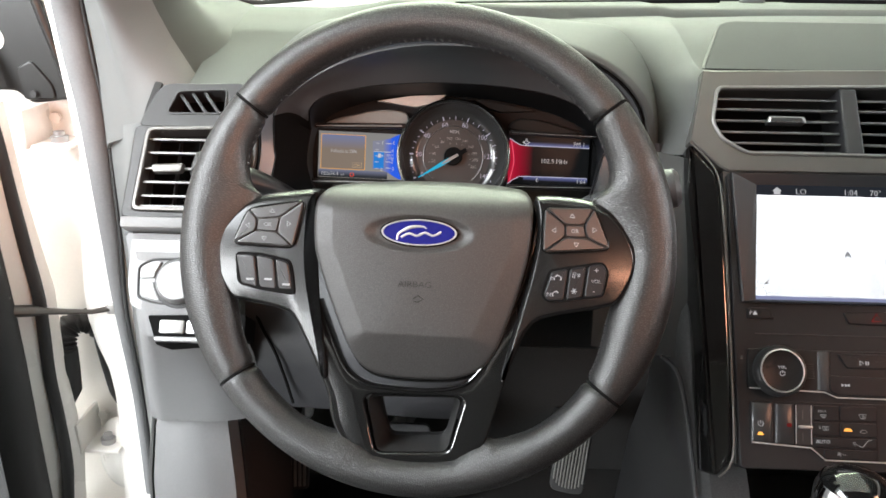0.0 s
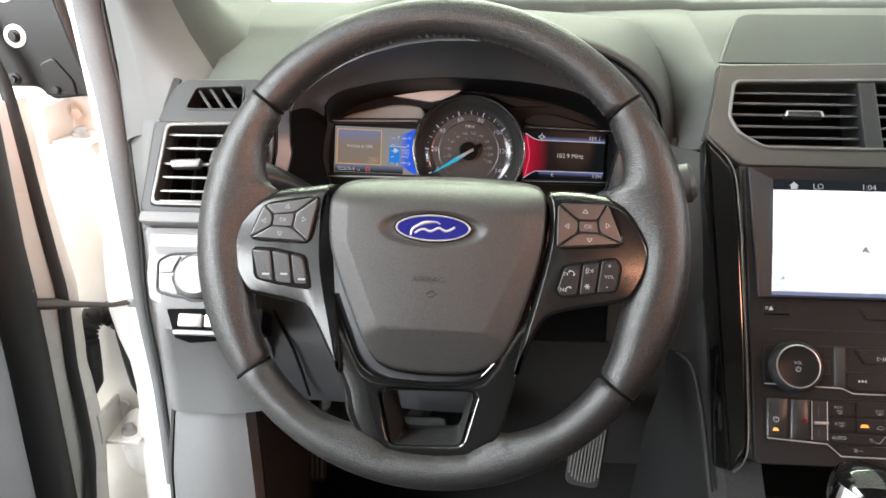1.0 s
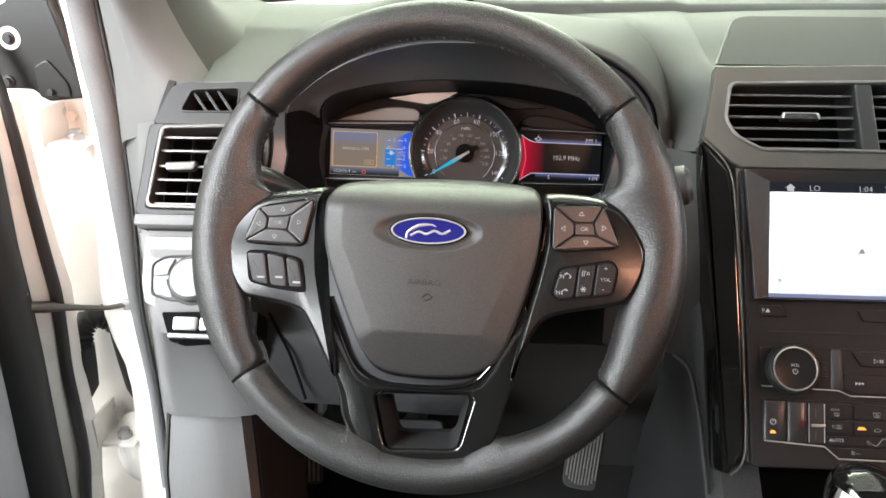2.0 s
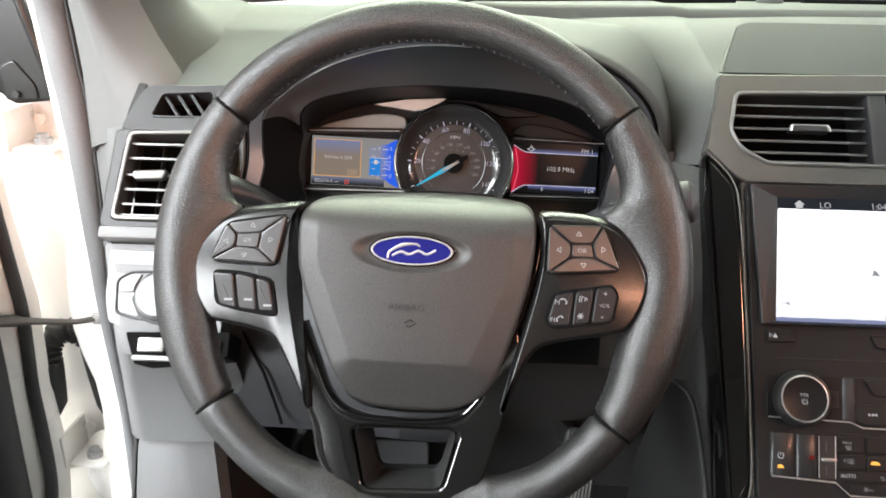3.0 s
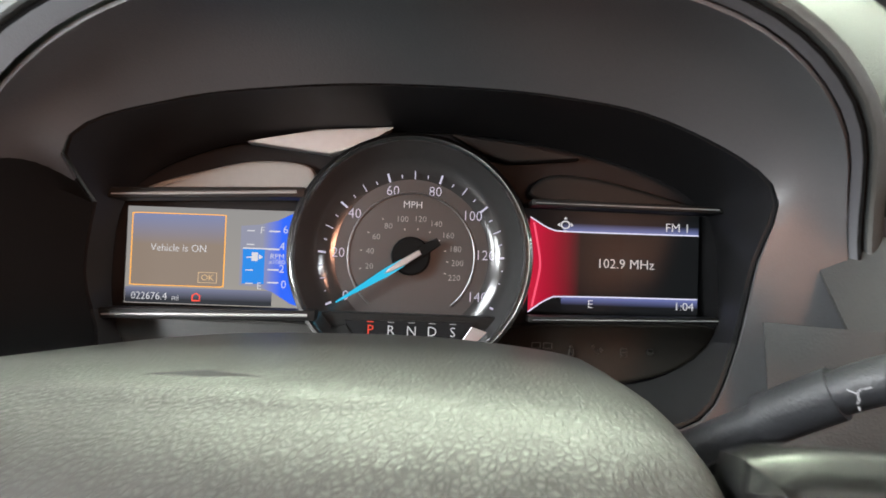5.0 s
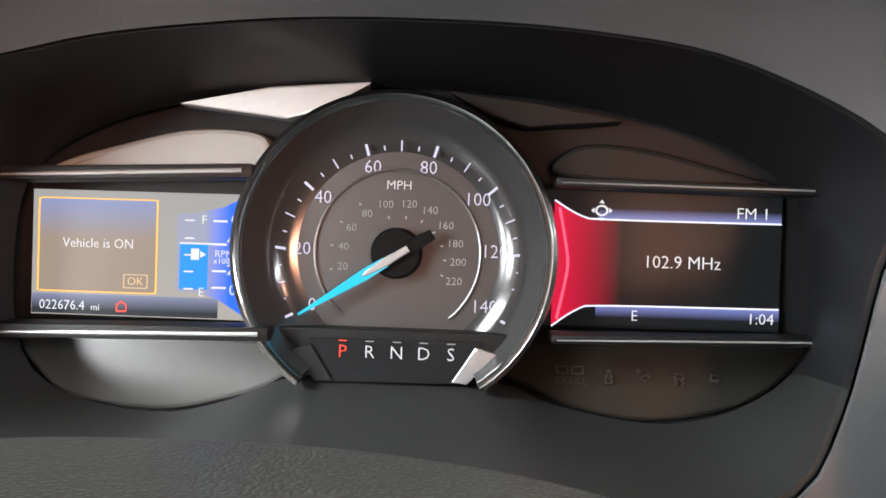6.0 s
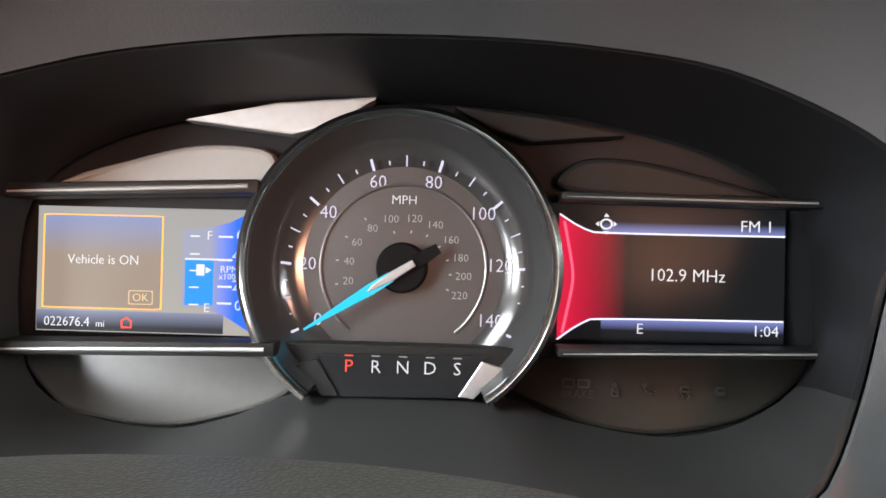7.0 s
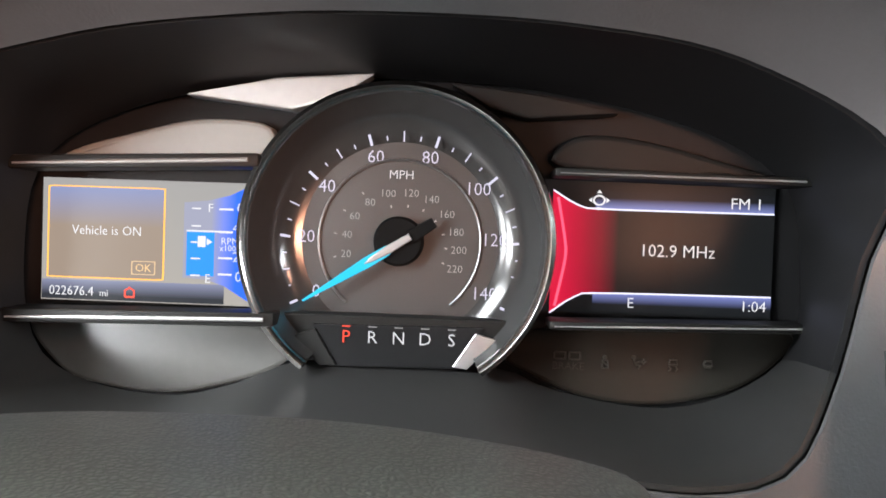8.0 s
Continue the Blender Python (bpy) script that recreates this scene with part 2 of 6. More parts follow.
def by_angle(ring, c):
    """The outline as seen from c, at even angles, so that two outlines can be bridged."""
    n = len(ring)
    q = np.array([*ring, ring[0]])
    out = []
    for a in np.linspace(0, 2 * math.pi, n, endpoint=False):
        d = np.array([math.cos(a), math.sin(a)])
        best = None
        for u, v in zip(q, q[1:]):
            e = v - u
            det = d[0] * -e[1] + d[1] * e[0]
            if abs(det) < 1e-12:
                continue
            w = u - c
            r = (w[0] * -e[1] + w[1] * e[0]) / det
            s = (d[0] * w[1] - d[1] * w[0]) / det
            if -1e-6 <= s <= 1 + 1e-6 and r > 0 and (best is None or r > best):
                best = r
        out.append(c + d * (best or 1e-3))
    return np.array(out)


def loft(sections, closed_u=False, thick=0.0, close_v=False):
    """A sheet through rows of points; thick: metres behind it."""
    bm = bmesh.new()
    rows = [[bm.verts.new(p) for p in s] for s in sections]
    m = len(rows[0])
    pairs = list(zip(rows, rows[1:])) + ([(rows[-1], rows[0])] if close_v else [])
    for a, b in pairs:
        for i in range(m if closed_u else m - 1):
            bm.faces.new((a[i], a[(i + 1) % m], b[(i + 1) % m], b[i]))
    if thick:
        bmesh.ops.recalc_face_normals(bm, faces=bm.faces)
        bmesh.ops.solidify(bm, geom=bm.faces[:], thickness=thick)
    return bm


def tube(points, radius, n=10, bm=None, caps=True, flat=1.0):
    """A round bar along a line; radius may be a list; flat squeezes it along the up direction."""
    bm = bm or bmesh.new()
    p = [Vector(q) for q in points]
    rad = radius if isinstance(radius, (list, tuple, np.ndarray)) else [radius] * len(p)
    rings = []
    side = None
    for i, q in enumerate(p):
        t = (p[min(i + 1, len(p) - 1)] - p[max(i - 1, 0)]).normalized()
        if side is None:
            side = t.cross(Vector((0, 0, 1)) if abs(t.z) < 0.9 else Vector((0, 1, 0))).normalized()
        side = (side - t * side.dot(t)).normalized()
        up = side.cross(t)
        rings.append([bm.verts.new(q + float(rad[i]) * (math.cos(a) * side + flat * math.sin(a) * up)) for a in np.linspace(0, 2 * math.pi, n, endpoint=False)])
    for a, b in zip(rings, rings[1:]):
        for i in range(n):
            bm.faces.new((a[i], a[(i + 1) % n], b[(i + 1) % n], b[i]))
    if caps:
        bm.faces.new(rings[0][::-1])
        bm.faces.new(rings[-1])
    return bm


def cut_plate(outlines, z0, z1, bevel=0.0):
    """A plate cut along one outline, with the further ones as openings; its edges are rounded."""
    data = bpy.data.curves.new("outline", "CURVE")
    data.dimensions, data.fill_mode = "2D", "BOTH"
    data.extrude, data.bevel_depth, data.bevel_resolution, data.offset = (z1 - z0) / 2 - bevel, bevel, 2, -bevel
    for points in outlines:
        spline = data.splines.new("POLY")
        spline.points.add(len(points) - 1)
        for p, (x, y) in zip(spline.points, points):
            p.co = (x, y, 0, 1)
        spline.use_cyclic_u = True
    ob = bpy.data.objects.new("outline", data)
    scene.collection.objects.link(ob)
    mesh = bpy.data.meshes.new_from_object(ob.evaluated_get(bpy.context.evaluated_depsgraph_get()))
    bpy.data.objects.remove(ob)
    bm = bmesh.new()
    bm.from_mesh(mesh)
    bpy.data.meshes.remove(mesh)
    bmesh.ops.remove_doubles(bm, verts=bm.verts, dist=1e-6)
    bmesh.ops.translate(bm, vec=(0, 0, (z0 + z1) / 2), verts=bm.verts)
    return bm


def box(x0, x1, y0, y1, z0, z1, bevel=0.0, bm=None):
    bm = bm or bmesh.new()
    made = bmesh.ops.create_cube(bm, size=1, matrix=Matrix.Translation(((x0 + x1) / 2, (y0 + y1) / 2, (z0 + z1) / 2)) @ Matrix.Diagonal((x1 - x0, y1 - y0, z1 - z0, 1)))
    if bevel:
        edges = list({e for v in made["verts"] for e in v.link_edges})
        bmesh.ops.bevel(bm, geom=edges, offset=bevel, segments=2, affect="EDGES", profile=0.5)
    return bm


def rect(x0, x1, y0, y1):
    return [(x0, y0), (x1, y0), (x1, y1), (x0, y1)]


def ellipse(cx, cy, rx, ry, n=64):
    return [(cx + rx * math.cos(a), cy + ry * math.sin(a)) for a in np.linspace(0, 2 * math.pi, n, endpoint=False)]


def lathe(profile, n=48):
    """A turned body about local z from (radius, height) pairs."""
    bm = bmesh.new()
    rings = [[bm.verts.new((r * math.cos(a), r * math.sin(a), z)) for a in np.linspace(0, 2 * math.pi, n, endpoint=False)] for r, z in profile]
    for a, b in zip(rings, rings[1:]):
        for i in range(n):
            bm.faces.new((a[i], a[(i + 1) % n], b[(i + 1) % n], b[i]))
    return bm


def arc_lathe(profile, a0, a1, n=110, thick=0.0006):
    """A turned ring that runs only from one angle to another, in degrees."""
    return loft([[(r * math.cos(a), r * math.sin(a), z) for r, z in profile] for a in np.linspace(radians(a0), radians(a1), n)], thick=thick)


def words(name, text, size, material, parent, x, y, z, align="CENTER", tilt=0.0, squeeze=1.0, label="", turn=None):
    """Lettering as a thin mesh, centred on its place."""
    data = bpy.data.curves.new(name, "FONT")
    data.body, data.size, data.align_x, data.align_y, data.extrude = text, size, align, "CENTER", 0.0001
    data.offset = -0.011 * size
    data.resolution_u = 2
    ob = bpy.data.objects.new(name, data)
    scene.collection.objects.link(ob)
    mesh = bpy.data.meshes.new_from_object(ob.evaluated_get(bpy.context.evaluated_depsgraph_get()))
    bpy.data.objects.remove(ob)
    mesh.name = name
    mesh.materials.clear()
    mesh.materials.append(material)
    made = new(name, mesh)
    made.parent = parent
    made.matrix_basis = (turn or Matrix()) @ pose(x, y, z, 0, 0, tilt) @ Matrix.Diagonal((squeeze, 1, 1, 1))
    if label:
        made["label"] = label
    return made


# ---- the large structure: showroom, car shell, dashboard ----
def slab(name, x0, x1, y0, y1, z0, z1, material, label):
    ob = part(name, box(x0, x1, y0, y1, z0, z1), material, None, smooth=False)
    return tagged(ob, label, name.split("_")[0], kind="structure")


slab("floor", -4, 4, -4, 5, -0.6, -0.5, FLOOR, "polished grey showroom floor under the car")
slab("ceiling", -4, 4, -4, 5, 3.0, 3.1, WALL, "plain white showroom ceiling")
slab("wall_north", -4, 4, 5, 5.1, -0.5, 3.0, WALL, "plain white showroom wall ahead of the car")
slab("wall_south", -4, 4, -4.1, -4, -0.5, 3.0, WALL, "plain white showroom wall behind the car")
slab("wall_west", -4.1, -4, -4, 5, -0.5, 3.0, WALL, "plain white showroom wall beside the driver's door")
slab("wall_east", 4, 4.1, -4, 5, -0.5, 3.0, WALL, "plain white showroom wall beyond the passenger side")

# car shell
slab("cabin_floor", -0.62, 1.1, -1.3, 1.25, -0.06, 0.0, CARPET, "black carpeted floor of the car cabin")
# Unseen lining, coloured dark so that the gloss trim mirrors less.
slab("roof_lining", -0.55, 1.1, -1.3, 0.25, 1.30, 1.36, HEADLINER, "unseen fabric roof lining over the seats, kept dark to dim reflections")
slab("wall_rear_cabin", -0.62, 1.1, -1.36, -1.3, -0.06, 1.0, SEATFAB, "plain dark rear end of the cabin below the rear window")
# Unseen; higher than a real sill, to shade the stack and knee area.
slab("wall_cabin_right_low", 1.10, 1.16, -1.3, 1.5, -0.06, 0.96, SEATFAB, "dark unseen passenger door panel, raised to block low lamp light")
# Three unseen slabs, added only to block lamp light.
slab("wall_cabin_passenger_rear", 0.50, 1.10, -0.16, -0.10, 0.0, 1.06, SEATFAB, "plain dark unseen slab that keeps the orange lamp off the stack")
slab("wall_cabin_passenger_front", 0.88, 0.94, 0.25, 1.3, 0.98, 1.42, SEATFAB, "plain dark unseen slab that keeps the passenger lamp off the windscreen pillar")
slab("wall_cabin_behind_seats", -0.55, 1.10, -0.38, -0.32, 0.0, 0.89, SEATFAB, "plain dark unseen slab that keeps lamp light out of the footwell")
slab("wall_cabin_left_rear", -0.62, -0.56, -1.3, -0.45, -0.06, 1.30, SEATFAB, "dark body side behind the driver's door opening")
slab("firewall", -0.50, 1.1, 1.20, 1.25, 0.0, 0.80, CARPET, "black carpeted bulkhead behind the pedals")
slab("bonnet", -0.9, 1.2, 1.62, 2.9, 0.66, 0.70, PAINT, "white painted bonnet beyond the windscreen")

# windscreen with its black border at the foot
SCREEN = [(-0.52, 1.60, 0.80), (1.10, 1.60, 0.80), (1.02, 0.28, 1.30), (-0.46, 0.28, 1.30)]
glass = part("windscreen", loft([SCREEN[:2], SCREEN[3:1:-1]], thick=0.005), GLASS, None)
glass.visible_shadow = False
tagged(glass, "clear slightly green windscreen above the dashboard", "windscreen", kind="structure")
foot = [tuple(p) for p in curve([(-0.46, 1.13, 0.870), (-0.380, 1.16, 0.836), (-0.330, 1.17, 0.819), (-0.289, 1.185, 0.8125), (-0.24, 1.26, 0.8135), (-0.19, 1.34, 0.816), (-0.05, 1.46, 0.816), (0.20, 1.53, 0.812), (0.60, 1.54, 0.81), (1.06, 1.50, 0.81)], 60, closed=False)]
high = [np.interp(p[0], [-0.46, -0.29, -0.22, -0.05, 0.10], [0.006, 0.006, 0.009, 0.030, 0.075]) for p in foot]
border = part("windscreen_border", loft([foot, [(x, y + 0.002 - 2.4 * max(rise - 0.01, 0), z + rise) for (x, y, z), rise in zip(foot, high)]], thick=0.004), RUBBER, None)
tagged(border, "black printed border at the foot of the windscreen", "border", kind="structure")

# dashboard: a sheet swept across the car
DASHBOARD = thing("dashboard", Matrix(), "charcoal soft plastic dashboard with a raised cluster hood", "dashboard")


def dash_row(x):
    """The outline from the windscreen down over the brow, at one place across the car."""
    base = [(1.60, 0.800), (1.46, 0.818), (1.30, 0.826), (1.084, 0.8275), (1.076, 0.8265), (1.070, 0.8225), (1.062, 0.812), (1.03, 0.811), (0.974, 0.808),
            (0.948, 0.800), (0.923, 0.787), (0.903, 0.771), (0.886, 0.753), (0.872, 0.735), (0.860, 0.717), (0.849, 0.701), (0.840, 0.690), (0.830, 0.680)]
    stack = [*base[:8], (0.975, 0.810), (0.945, 0.806), (0.915, 0.800), (0.888, 0.792), (0.862, 0.784), (0.838, 0.777), (0.812, 0.771), (0.795, 0.762), (0.779, 0.744), (0.757, 0.700)]
    driver = [(1.60, 0.770), (1.46, 0.785), (1.30, 0.801), (1.18, 0.8115), (1.12, 0.810), (1.075, 0.805), (1.045, 0.799), (1.012, 0.7935), (1.000, 0.7895),
              (0.985, 0.783), (0.965, 0.7755), (0.945, 0.768), (0.925, 0.7605), (0.905, 0.753), (0.888, 0.747), (0.875, 0.7425), (0.866, 0.7385), (0.860, 0.735)]
    k = min(max((-0.05 - x) / 0.13, 0), 1)
    k = k * k * (3 - 2 * k)
    j = min(max((x - 0.208) / 0.069, 0), 1)
    j = j * j * (3 - 2 * j)
    low = 0.003 * min(max((x - 0.277) / 0.01, 0), 1)
    shift, lift = np.interp(x, [-0.05, 0.10, 0.40, 0.75], [0.0, -0.07, 0.0, 0.05]), np.interp(x, [0.10, 0.45], [0.0, 0.007])
    base, stack = ([(y + shift * (3 <= i <= 6) + 0.5 * shift * (i == 7), z + lift * (0, 0, 0, 0, 0, 0.5, 1, 1, 0.6, 0.3)[min(i, 9)] * (i < 10)) for i, (y, z) in enumerate(row)] for row in (base, stack))
    return [(x, a + k * (c - a) + j * (e - a), b + k * (d - b) + j * (f - b) - low) for (a, b), (c, d), (e, f) in zip(base, driver, stack)]


part("upper_pad", loft([dash_row(x)[:13] for x in np.linspace(-0.17, 0.208, 30)], thick=0.006), DASH, DASHBOARD, "soft grained charcoal top pad")
part("upper_pad", loft([dash_row(x)[:15] for x in np.linspace(0.277, 1.1, 40)], thick=0.006), DASH, DASHBOARD, "soft grained charcoal top pad")
part("brow", loft([dash_row(x) for x in np.linspace(0.208, 0.277, 20)], thick=0.003), DASH, DASHBOARD, "soft grained charcoal brow")
part("brow", loft([dash_row(x) for x in np.linspace(-0.285, -0.17, 16)], thick=0.006), DASH, DASHBOARD, "soft grained charcoal brow")
def lid_edge(s):
    """The driver's side edge of the lid, rounded at its far corner."""
    return 0.285 + 0.052 * s + 0.016 * (1 - math.sqrt(max(0, 1 - (max(s - 0.84, 0) / 0.16) ** 2)))


lid = []
for s in (0, 0.1, 0.3, 0.5, 0.7, 0.84, 0.88, 0.92, 0.95, 0.975, 0.99, 1.0):
    lid.append([(lid_edge(s) + k * (1.05 - lid_edge(s)), 0.832 + 0.136 * s, 0.7755 + 0.045 * s - 0.006 * s * s) for k in np.linspace(0, 1, 20)])
part("storage_lid", loft(lid, thick=0.010), LIDMAT, DASHBOARD, "flat charcoal storage lid over the centre vent")
part("lid_gap", tube([(lid_edge(s) - 0.002, 0.832 + 0.137 * s, 0.774 + 0.044 * s - 0.006 * s * s) for s in (0, 0.2, 0.4, 0.6, 0.84, 0.9, 0.95, 0.98, 1.0)] + [(0.40, 0.970, 0.812)], 0.0022, 6), RUBBER, DASHBOARD, "dark gap round the lid")
# defroster slots and the sunload sensor
SLOT = lambda x: 1.041 + 0.49 * (x - 0.024) - 0.5 * max(x - 0.50, 0)
for x0, x1 in ((0.015, 0.41), (0.525, 0.95)):
    near = [(x, SLOT(x)) for x in np.linspace(x0, x1, 12)]
    part("defroster_slot", prism(near + [(x, y + 0.022) for x, y in near[::-1]], 0.822, 0.8285), VOID, DASHBOARD, "dark defroster slot", smooth=False)
part("sunload_sensor", lathe([(0.019, 0.0), (0.018, 0.004), (0.012, 0.009), (0.004, 0.011), (0.0005, 0.0112)], 24), DASH, DASHBOARD, "small domed sensor", m=pose(0.463, 1.245, 0.824))

# cluster hood: lining, lip and outer skin, in the cluster's own frame
CL = frame_at(0.022, 0.866, 0.664, 2, 15, -2)
HOOD = thing("cluster_hood", CL, "dark moulded hood round the instrument cluster, with a soft outer skin", "hood")
N = 90
LENS = curve(mm([(-166, -8), (-161, -46), (-140, -63), (-101, -69.5), (-70, -63), (-42, -52), (0, -51), (42, -52), (64, -60), (107, -66), (140, -58), (164, -37),
                 (166, 0), (158, 32), (122, 54), (60, 68), (0, 72), (-60, 69), (-120, 56), (-158, 32)]), N)
MOUTH = curve(mm([(-168, -4), (-162, -36), (-150, -62), (-104, -76), (-60, -72), (-42, -70), (0, -70), (42, -70), (70, -72), (107, -74), (132, -66), (144, -40),
                  (153, 0), (161, 37), (113, 65.5), (60, 75.5), (0, 78), (-50, 76), (-107, 68), (-154, 49)]), N)
LIPXY = curve(mm([(-205, -10), (-208, -52), (-178, -76), (-120, -80), (-60, -80), (-30, -80), (0, -80), (30, -80), (80, -80), (120, -80), (168, -74), (194, -50),
                  (196, 0), (185, 44), (161, 71), (122, 92), (70, 104), (0, 108), (-61, 104.5), (-105, 95), (-141, 81.5), (-175, 62), (-201, 38)]), N)


def lip_z(x, y):
    s = min(max(y / 0.107, 0), 1)
    return 0.086 + 0.069 * (s * s * (3 - 2 * s)) ** 1.1


def mouth_z(x, y):
    """The opening lies deeper low on the door side, to darken it there."""
    k = min(max((-0.135 - x) / 0.025, 0), 1) * min(max((0.044 - y) / 0.02, 0), 1)
    return 0.080 - 0.050 * k


sections = [[(x, y, 0.004) for x, y in LENS], [(0.3 * a + 0.7 * x, 0.3 * b + 0.7 * y, 0.004 + 0.54 * (mouth_z(x, y) - 0.004)) for (a, b), (x, y) in zip(LENS, MOUTH)], [(x, y, mouth_z(x, y)) for x, y in MOUTH]]
low = [i for i in range(N) if MOUTH[i][1] < -0.028]
jump = [k for k in range(1, len(low)) if low[k] - low[k - 1] > 1]
low = low[jump[0]:] + low[:jump[0]] if jump else low
high = [(low[-1] + k) % N for k in range(N - len(low) + 2)]
part("funnel", loft([[r[i] for i in high] for r in sections], thick=0.002), DARKGLOSS, HOOD, "glossy black inner funnel")
part("sill", loft([[r[i] for i in low] for r in sections], thick=0.002), SILLMAT, HOOD, "matt dark grey sill under the screens")
BEVEL = []
for x, y in LIPXY:
    wide = 0.0028 + 0.0085 * min(max((-0.04 - x) / 0.15, 0), 1) * (1 if y > 0 else 1.3)
    BEVEL.append((x - x / math.hypot(x, y) * wide, y - y / math.hypot(x, y) * wide))
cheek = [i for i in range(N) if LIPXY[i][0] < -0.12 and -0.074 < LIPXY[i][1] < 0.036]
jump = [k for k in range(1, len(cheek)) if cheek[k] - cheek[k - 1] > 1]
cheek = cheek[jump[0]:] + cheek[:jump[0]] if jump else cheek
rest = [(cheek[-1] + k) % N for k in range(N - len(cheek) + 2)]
sections = []
for k in np.linspace(0, 1, 9):
    sections.append([((1 - k) * a + k * x, (1 - k) * b + k * y + 0.006 * math.sin(math.pi * k) * (y > 0), (1 - k) * (mouth_z(a, b) + 0.002) + k * (lip_z(x, y) - 0.004)) for (a, b), (x, y) in zip(MOUTH, BEVEL)])
part("lining", loft([[r[i] for i in rest] for r in sections], thick=0.002), HOOD_IN, HOOD, "matt black lining")
# This stretch of lining is painted black to stand for the shade on it.
part("cheek", loft([[r[i] for i in cheek] for r in sections], thick=0.002), VOID, HOOD, "cheek of the lining on the door side, coloured black for its shade")
sections = [[(x, y, lip_z(x, y)) for x, y in LIPXY], [(0.92 * x + 0.08 * a, 0.92 * y + 0.08 * b, lip_z(x, y) - 0.0002) for (x, y), (a, b) in zip(LIPXY, BEVEL)], [(a, b, lip_z(x, y) - 0.0035) for (x, y), (a, b) in zip(LIPXY, BEVEL)]]
part("lip_bevel", loft(sections, closed_u=True, thick=0.001), LIPGREY, HOOD, "grey inner bevel of the lip")


def lip_ring(x, y, out, back):
    """A point beside the lip: so far outwards and so far behind it."""
    r = math.hypot(x, y) or 1
    return (x + x / r * out, y + y / r * out, lip_z(x, y) - back)


part("lip_gap", loft([[lip_ring(x, y, out, back) for x, y in LIPXY] for out, back in ((0.0, 0.0), (0.0012, -0.0008), (0.0022, 0.0015), (0.0050, 0.0040))], closed_u=True, thick=0.0006), VOID, HOOD, "dark gap behind the lip")
for sx in (-1, 1):
    edge = sorted([(x, y) for x, y in LIPXY if x * sx > 0.15 and -0.06 < y < 0.03], key=lambda p: p[1])
    part("side_face", loft([[(x + sx * 0.008, y, lip_z(x, y) - 0.006) for x, y in edge], [(x + sx * 0.020, y, lip_z(x, y) - 0.008) for x, y in edge], [(x + sx * 0.030, y, lip_z(x, y) - 0.020) for x, y in edge]], thick=0.002), LIPGREY, HOOD, "grey side face of the hood")
# the skin runs from the lip forward over the top and down to the brow on either side
top = [i for i in range(N) if LIPXY[i][1] > -0.056]
start = max(range(len(top)), key=lambda k: top[k] - top[k - 1])
top = top[start:] + top[:start]
back = CL.inverted()
skin = [[lip_ring(*LIPXY[i], out, back_by) for i in top] for out, back_by in ((0.0042, 0.0050), (0.0048, 0.0005), (0.0062, -0.0004), (0.0090, 0.0004), (0.0125, 0.0030))]
for k in np.linspace(0, 1, 14):
    ring = []
    for i in top:
        x, y = LIPXY[i]
        w = CL @ Vector(lip_ring(x, y, 0.0155, 0.0075))
        high = min(max((y - 0.0) / 0.09, 0), 1)
        high = high * high * (3 - 2 * high)
        sx = 1 if x > 0 else -1
        end = Vector((w.x + sx * (0.02 + 0.02 * (1 - high)), 0.875 + 0.095 * high, 0.735 - 0.05 * (1 - high) + 0.0745 * high))
        p = w.lerp(end, k)
        p.z += 0.010 * math.sin(math.pi * k) * high
        ring.append(tuple(back @ p))
    skin.append(ring)
part("skin", loft(skin, thick=0.002), DASH, HOOD, "soft grained outer skin")

# steering column cover and knee panel behind the wheel
COLUMN = thing("steering_column", Matrix(), "black plastic steering column cover", "column")
sections = []
for y, w, z0, z1 in ((0.60, 0.048, 0.590, 0.660), (0.66, 0.062, 0.550, 0.650), (0.72, 0.075, 0.510, 0.630), (0.80, 0.085, 0.470, 0.600)):
    sections.append([(0.008 + w * c, y, (z0 + z1) / 2 + (z1 - z0) / 2 * s) for c, s in rounded([(-1, -1), (1, -1), (1, 1), (-1, 1)], 0.6, 6)])
part("cover", loft(sections, closed_u=True, thick=0.002), KNEE, COLUMN)

PANEL = thing("knee_panel", Matrix(), "black grained knee panel under the steering column", "panel")
sections = []
for x in np.linspace(-0.195, 0.275, 60):
    dip = 0.025 * math.exp(-((x - 0.01) / 0.09) ** 2)
    deep = min(max((x - 0.055) / 0.035, 0), 1)
    deep = 0.17 * deep * deep * (3 - 2 * deep)
    sections.append([(x, y + deep, z) for y, z in ((0.80, 0.600), (0.765, 0.590), (0.735 - dip, 0.55), (0.715 - dip, 0.50), (0.715 - dip, 0.45), (0.730 - dip * 0.6, 0.41), (0.755, 0.395), (0.90, 0.40))])
part("bolster", loft(sections[:33], thick=0.003), KNEE, PANEL)
# Right part gets a darker colour that stands for the footwell's shade.
part("recess", loft(sections[32:], thick=0.003), CARPET, PANEL, "right part of the panel, set back and coloured dark for its shade")
part("panel_joint", tube([(-0.1892, 0.7320, 0.5318), (-0.1736, 0.7160, 0.5099), (-0.1601, 0.7090, 0.4857), (-0.1518, 0.7080, 0.4569), (-0.1464, 0.7120, 0.4265)], 0.0018, 6), VOID, PANEL, "dark diagonal joint")


# ---- steering wheel ----
WH = frame_at(0.0047, 0.5492, 0.6706, -2.5, 22)
WHEEL = thing("steering_wheel", WH, "black leather steering wheel with stitched grips and gloss black spokes", "steering wheel")
RING = 0.1765


